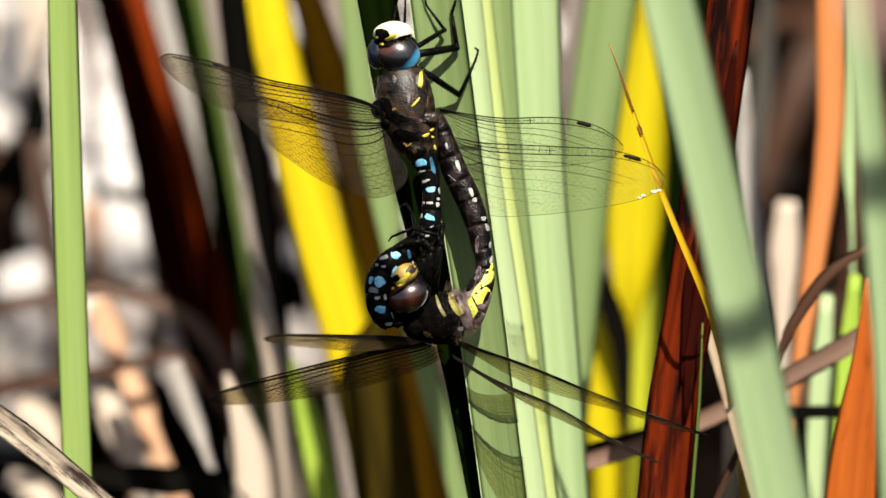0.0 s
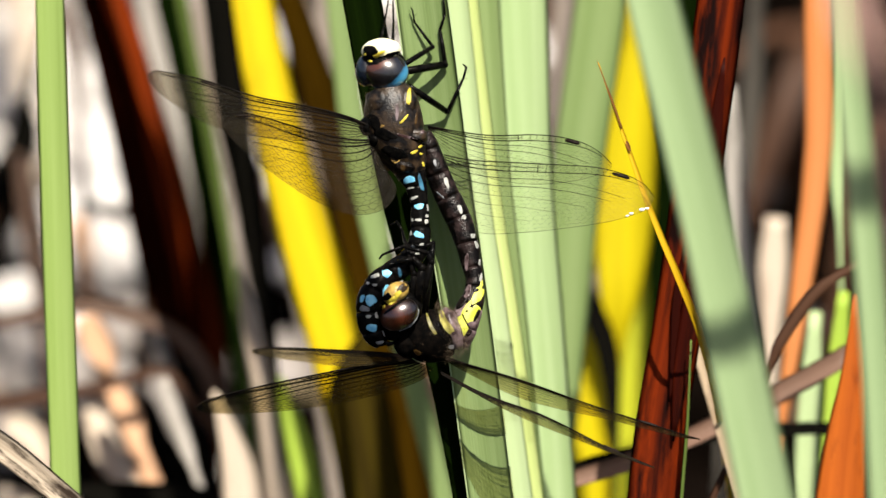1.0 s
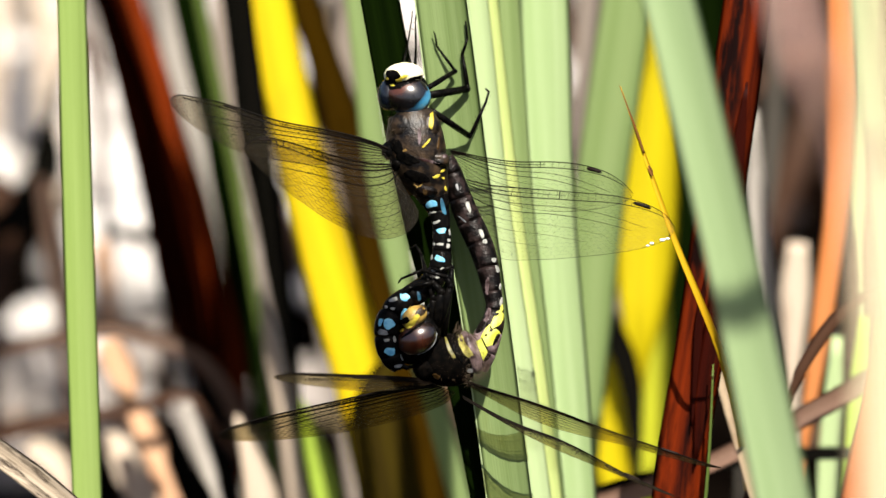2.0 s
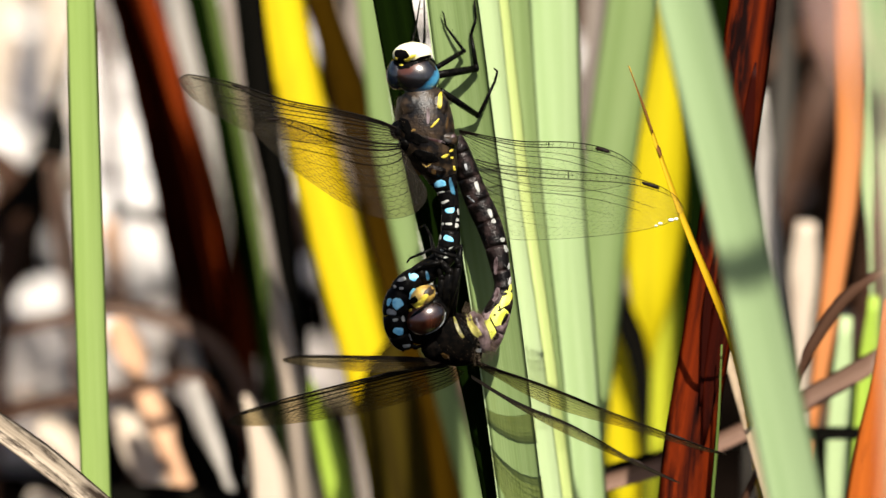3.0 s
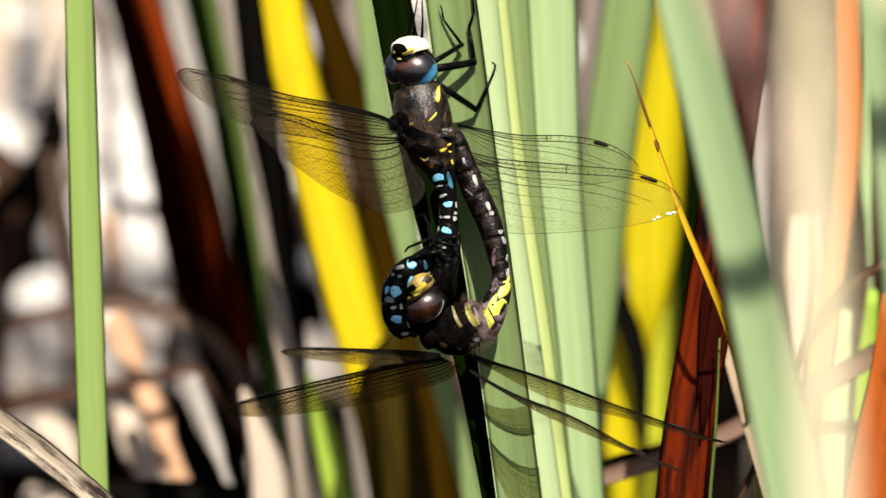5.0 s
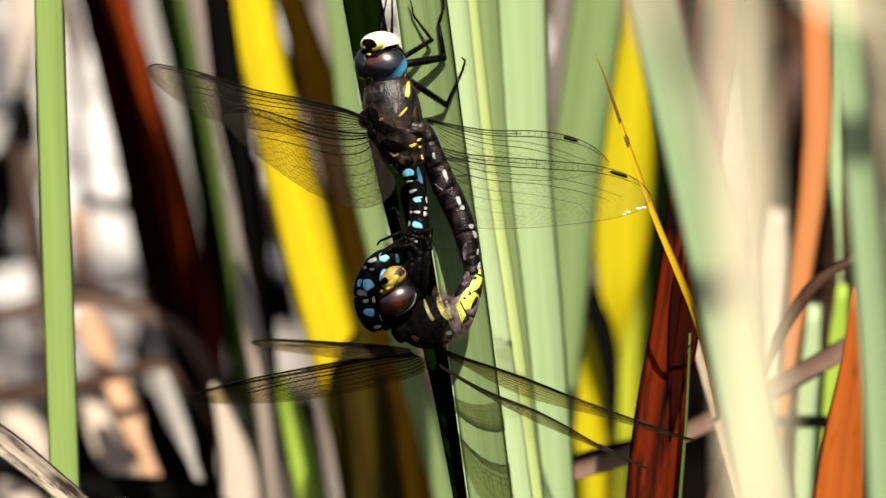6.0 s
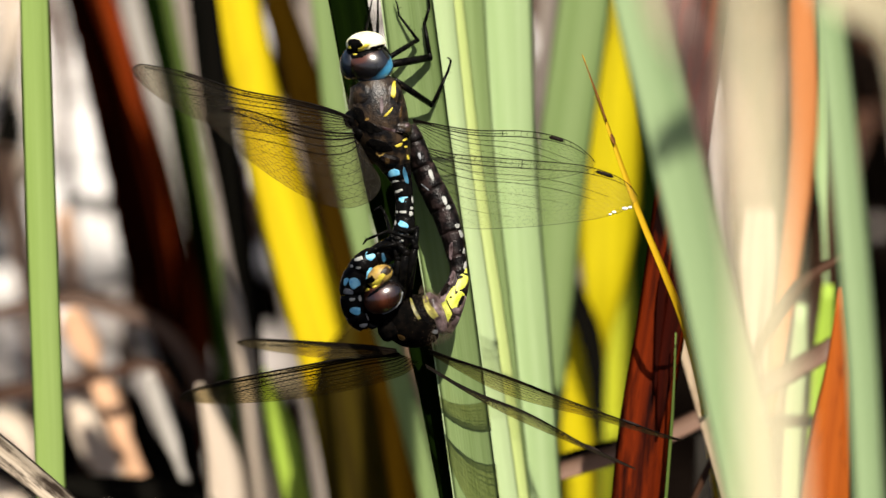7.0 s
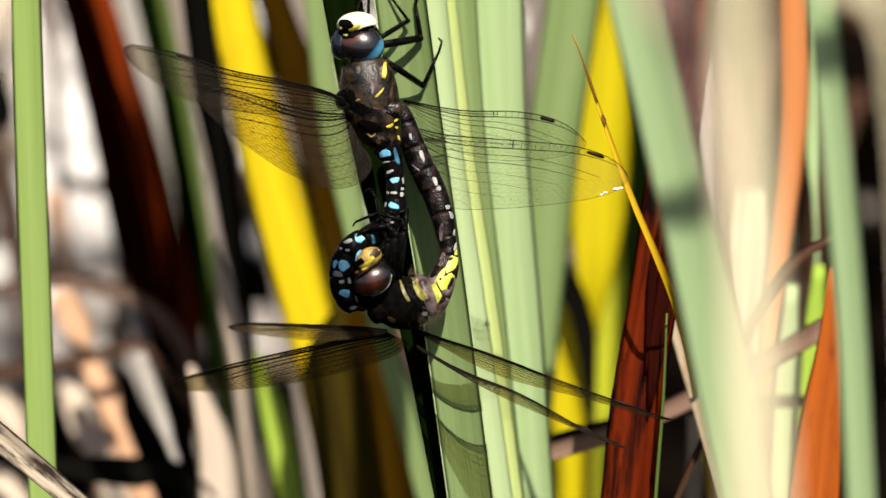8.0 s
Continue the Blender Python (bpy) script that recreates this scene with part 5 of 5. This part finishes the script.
    right_fore = make_wing("right_forewing", fly, [(4.8, -18.9), (9.1, -20.5), (15.6, -22.6), (21.6, -24.8), (27.6, -27.2), (36.6, -30.5), (42.6, -32.6), (46.6, -34), (49.5, -34.9)],
                           [(4.8, -19.7), (9.4, -22.3), (14.1, -24.9), (19.1, -27.1), (25.1, -28.9), (32.6, -30.7), (39.6, -32.7), (45.6, -34.4), (49.5, -35)], 3.0, 0.02, 2.6, SKIN_F, 9, bold=1.0)
    right_hind = make_wing("right_hindwing", fly, [(4, -21.5), (9.6, -24.8), (14.6, -27.1), (20.6, -29.4), (25.6, -31.9), (31.6, -35.3), (36.6, -37.7), (41.2, -39.9)],
                           [(4.2, -22.1), (10.4, -25.9), (15.4, -28.8), (20.6, -31.4), (25.6, -33.6), (30.6, -35.7), (36.1, -38.1), (41.2, -40.1)], 2.0, 0.15, -4.0, SKIN_F, 12, bold=1.0)
    # legs folded over the male's abdomen
    legs = [
        make_leg(fly, [(-1.4, -11.1, 6), (-1.2, -4.1, 9.2), (-1.8, -2.1, 9.4), (-3.2, 3.3, 5.0), (-4.2, 5.1, 4.0), (-5.3, 4.5, 4.0)], 0.5),
        make_leg(fly, [(-0.4, -11.1, 6), (1.9, -2.1, 9.6), (1.3, -0.5, 9.8), (-3.2, 0.7, 9.2), (-6.8, -0.8, 8.6), (-7.3, -1.5, 8.4)], 0.5),
        make_leg(fly, [(-0.8, -10.7, 7), (0.2, -3.1, 10), (-1.2, -1.5, 10.2), (-4.6, -2.1, 9.8), (-6.6, -3.3, 9.6)], 0.6),
        make_leg(fly, [(0.6, -11.5, 5), (1.7, -2.9, 8), (2.2, 1.3, 7.8), (0.2, 0.5, 8.0), (-1.4, 1.1, 8.2)], 0.5),
    ]
    return (fly, [head, thorax, *legs], segs), left_fore, left_hind, right_fore, right_hind


male, male_rf, male_rh, male_rings = make_male()
(female, female_front, female_rings), wing_lf, wing_lh, wing_rf, wing_rh = make_female()


# ---- leaves that stir in the wind ----
def wind_leaf(label, material, root, rise, widths, face, twist=(0, 0), cup=0.12):
    """A leaf rooted at root (world); rise: its path above the root, in metres."""
    ob = thing("reed_leaf", Matrix.Translation(root), label, "reed leaf", G)
    path = glide([Vector(p) for p in rise], 24)
    ww = [max(2e-4, float(x[0])) for x in glide([[w * MM] for w in widths], 24)]
    part("blade", strap(bmesh.new(), path, [Vector(face)] * 25, ww, cup, 0.05, 10, twist, 0.012), material, ob)
    rib("midrib", ob, path, Vector(face), ww, cup, twist, material)
    return ob


# a bleached leaf right before the lens, swaying into view
NEAR = spot(0, 0, -450)
near_root = Vector((0.045, NEAR.y - 0.16, 0.0))
near_leaf = wind_leaf("bleached cream leaf close to the lens", CREAM, near_root, [(0, 0, -0.004), (0.002, 0.08, 0.16), (-0.001, 0.16, NEAR.z), (-0.004, 0.18, NEAR.z + 0.07)], [6, 5.6, 4.2, 0.4], (0, -0.75, 0.65))
near_leaf_two = wind_leaf("faded pinkish leaf close to the lens", PINK_CREAM, near_root + Vector((0.006, 0.012, 0)), [(0, 0, -0.004), (0.001, 0.08, 0.16), (-0.002, 0.16, NEAR.z - 0.01), (-0.011, 0.175, NEAR.z + 0.026), (-0.016, 0.20, NEAR.z + 0.10)], [1.2, 1.0, 0.6, 2.8, 2.4], (0, -0.75, 0.65))
near_leaf_three = wind_leaf("bleached cream leaf close to the lens", CREAM, near_root + Vector((0.001, 0.02, 0)), [(0, 0, -0.004), (0.016, 0.08, 0.16), (0.0185, 0.16, NEAR.z), (0.0075, 0.166, NEAR.z + 0.028), (-0.004, 0.20, NEAR.z + 0.10)], [2.4, 2.4, 1.4, 5.8, 5], (0, -0.75, 0.65))

# a leaf above the view, whose shadow slides along the two leaves close to the lens
shade_spot = spot(52.7, -7, -120) + SUN_FROM * 0.38
shade_root = Vector((0.19, shade_spot.y - 0.06, 0.0))
d = shade_spot - shade_root
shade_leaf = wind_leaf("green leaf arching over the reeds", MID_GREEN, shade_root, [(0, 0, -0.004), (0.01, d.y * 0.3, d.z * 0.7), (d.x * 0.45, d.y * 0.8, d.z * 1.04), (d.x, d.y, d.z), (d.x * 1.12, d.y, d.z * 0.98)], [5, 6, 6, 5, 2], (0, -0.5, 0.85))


# ---- what stirs ----
def motions():
    # sway of the near leaves: seconds, metres across at the sight line
    sway = ((0, 0.0585), (0.5, 0.05975), (1, 0.0585), (1.5, 0.05288), (1.7, 0.05038), (2.8, 0.05163), (3, 0.0535), (3.2, 0.056), (3.4, 0.05038), (3.6, 0.04475), (3.8, 0.04788), (4, 0.05475), (4.2, 0.051), (4.4, 0.0485), (4.5, 0.04288), (4.7, 0.04225), (5.8, 0.04038), (6, 0.03756), (6.2, 0.03788), (6.5, 0.0417), (6.7, 0.0414), (7, 0.0408), (7.3, 0.0401), (7.8, 0.0396), (8, 0.0404))
    for leaf, more in ((near_leaf, 0.0), (near_leaf_two, 0.0), (near_leaf_three, 0.0)):
        root = leaf.matrix_basis.translation.copy()
        walk(leaf, [(t, pose(*root, 0, math.degrees(math.atan2(x - root.x + more, NEAR.z)), 0)) for t, x in sway])
    # the shading leaf nods: seconds, mm of its shadow along the leaves below
    nod = ((0, -10.4), (0.5, -19.3), (1, -8.6), (1.5, -2.4), (3, 4), (3.5, 0), (4, -1.2), (4.5, 1.9), (6.5, -2.3), (7, 24.6), (7.5, 9), (8, 9.1))
    root = shade_leaf.matrix_basis.translation.copy()
    walk(shade_leaf, [(t, pose(root.x, root.y, root.z) @ Matrix.Translation((0, a * MM * 0.34, a * MM * 0.94))) for t, a in nod])
    # the clasped pair rocks: seconds, mm across and up
    rock = ((0, 0.2, 0.15), (0.5, 0, 0.2), (1, 0.7, -0.1), (1.5, 0, 0), (3.5, 0, 0), (4, -1.1, 0.3), (4.5, 0.4, 0.1), (4.7, 0, 0.5), (5.8, 0.3, 1.4), (6.5, 0.6, 1.6), (7, 0.5, 1.7), (7.5, 0.6, 1.7), (8, 0.2, 1.4))
    shares = [(ob, min(1.0, max(0.0, (i - 1.5) / 4.5))) for i, ob in enumerate(male_rings)]
    shares += [(ob, 1.0 if i == 0 else 0.8) for i, ob in enumerate(female_front)]
    shares += [(ob, max(0.0, 0.8 - 0.1 * i)) for i, ob in enumerate(female_rings)]
    for ob, share in shares:
        if share:
            walk(ob, [(t, Matrix.Translation((x * share * MM, y * share * MM, 0))) for t, x, y in rock])
    # the male's right wings sink: seconds, degrees up
    for wing in (male_rf, male_rh):
        rest = wing.matrix_basis.copy()
        walk(wing, [(t, rest @ Matrix.Rotation(radians(up), 4, "Z")) for t, up in ((0, 1.9), (0.5, 1.9), (1, 1.6), (1.5, 0.45), (1.7, 0.2), (2.8, 0), (8, 0))])
    # the female's wings tremble: seconds, degrees down for the right pair, for the left pair
    tremble = ((0, 1.1, 1.7), (0.5, -2.07, 0.46), (1, -1.71, -0.77), (1.5, -1.22, -0.77), (2.8, 0.37, 2.32), (3, 0.73, 1.86), (3.5, 0, 0), (4, -0.49, 0), (4.5, -0.61, 0.46), (4.7, -0.61, 1.24), (6, 0.12, -1.7), (6.5, 0.49, -1.39), (7, 0.12, -1.86), (7.5, 0.49, -0.31), (8, 0, 0.31))
    for wing, side, share in ((wing_rf, -1, 1.0), (wing_rh, -1, 1.2), (wing_lf, 1, 0.7), (wing_lh, 1, 1.0)):
        rest = wing.matrix_basis.copy()
        spin = Matrix.Translation(rest.translation)
        rows = []
        for t, right, left in tremble:
            turn = Matrix.Rotation(radians(side * share * (right if side < 0 else left)), 4, "Z")
            rows.append((t, spin @ turn @ spin.inverted() @ rest))
        walk(wing, rows)


motions()
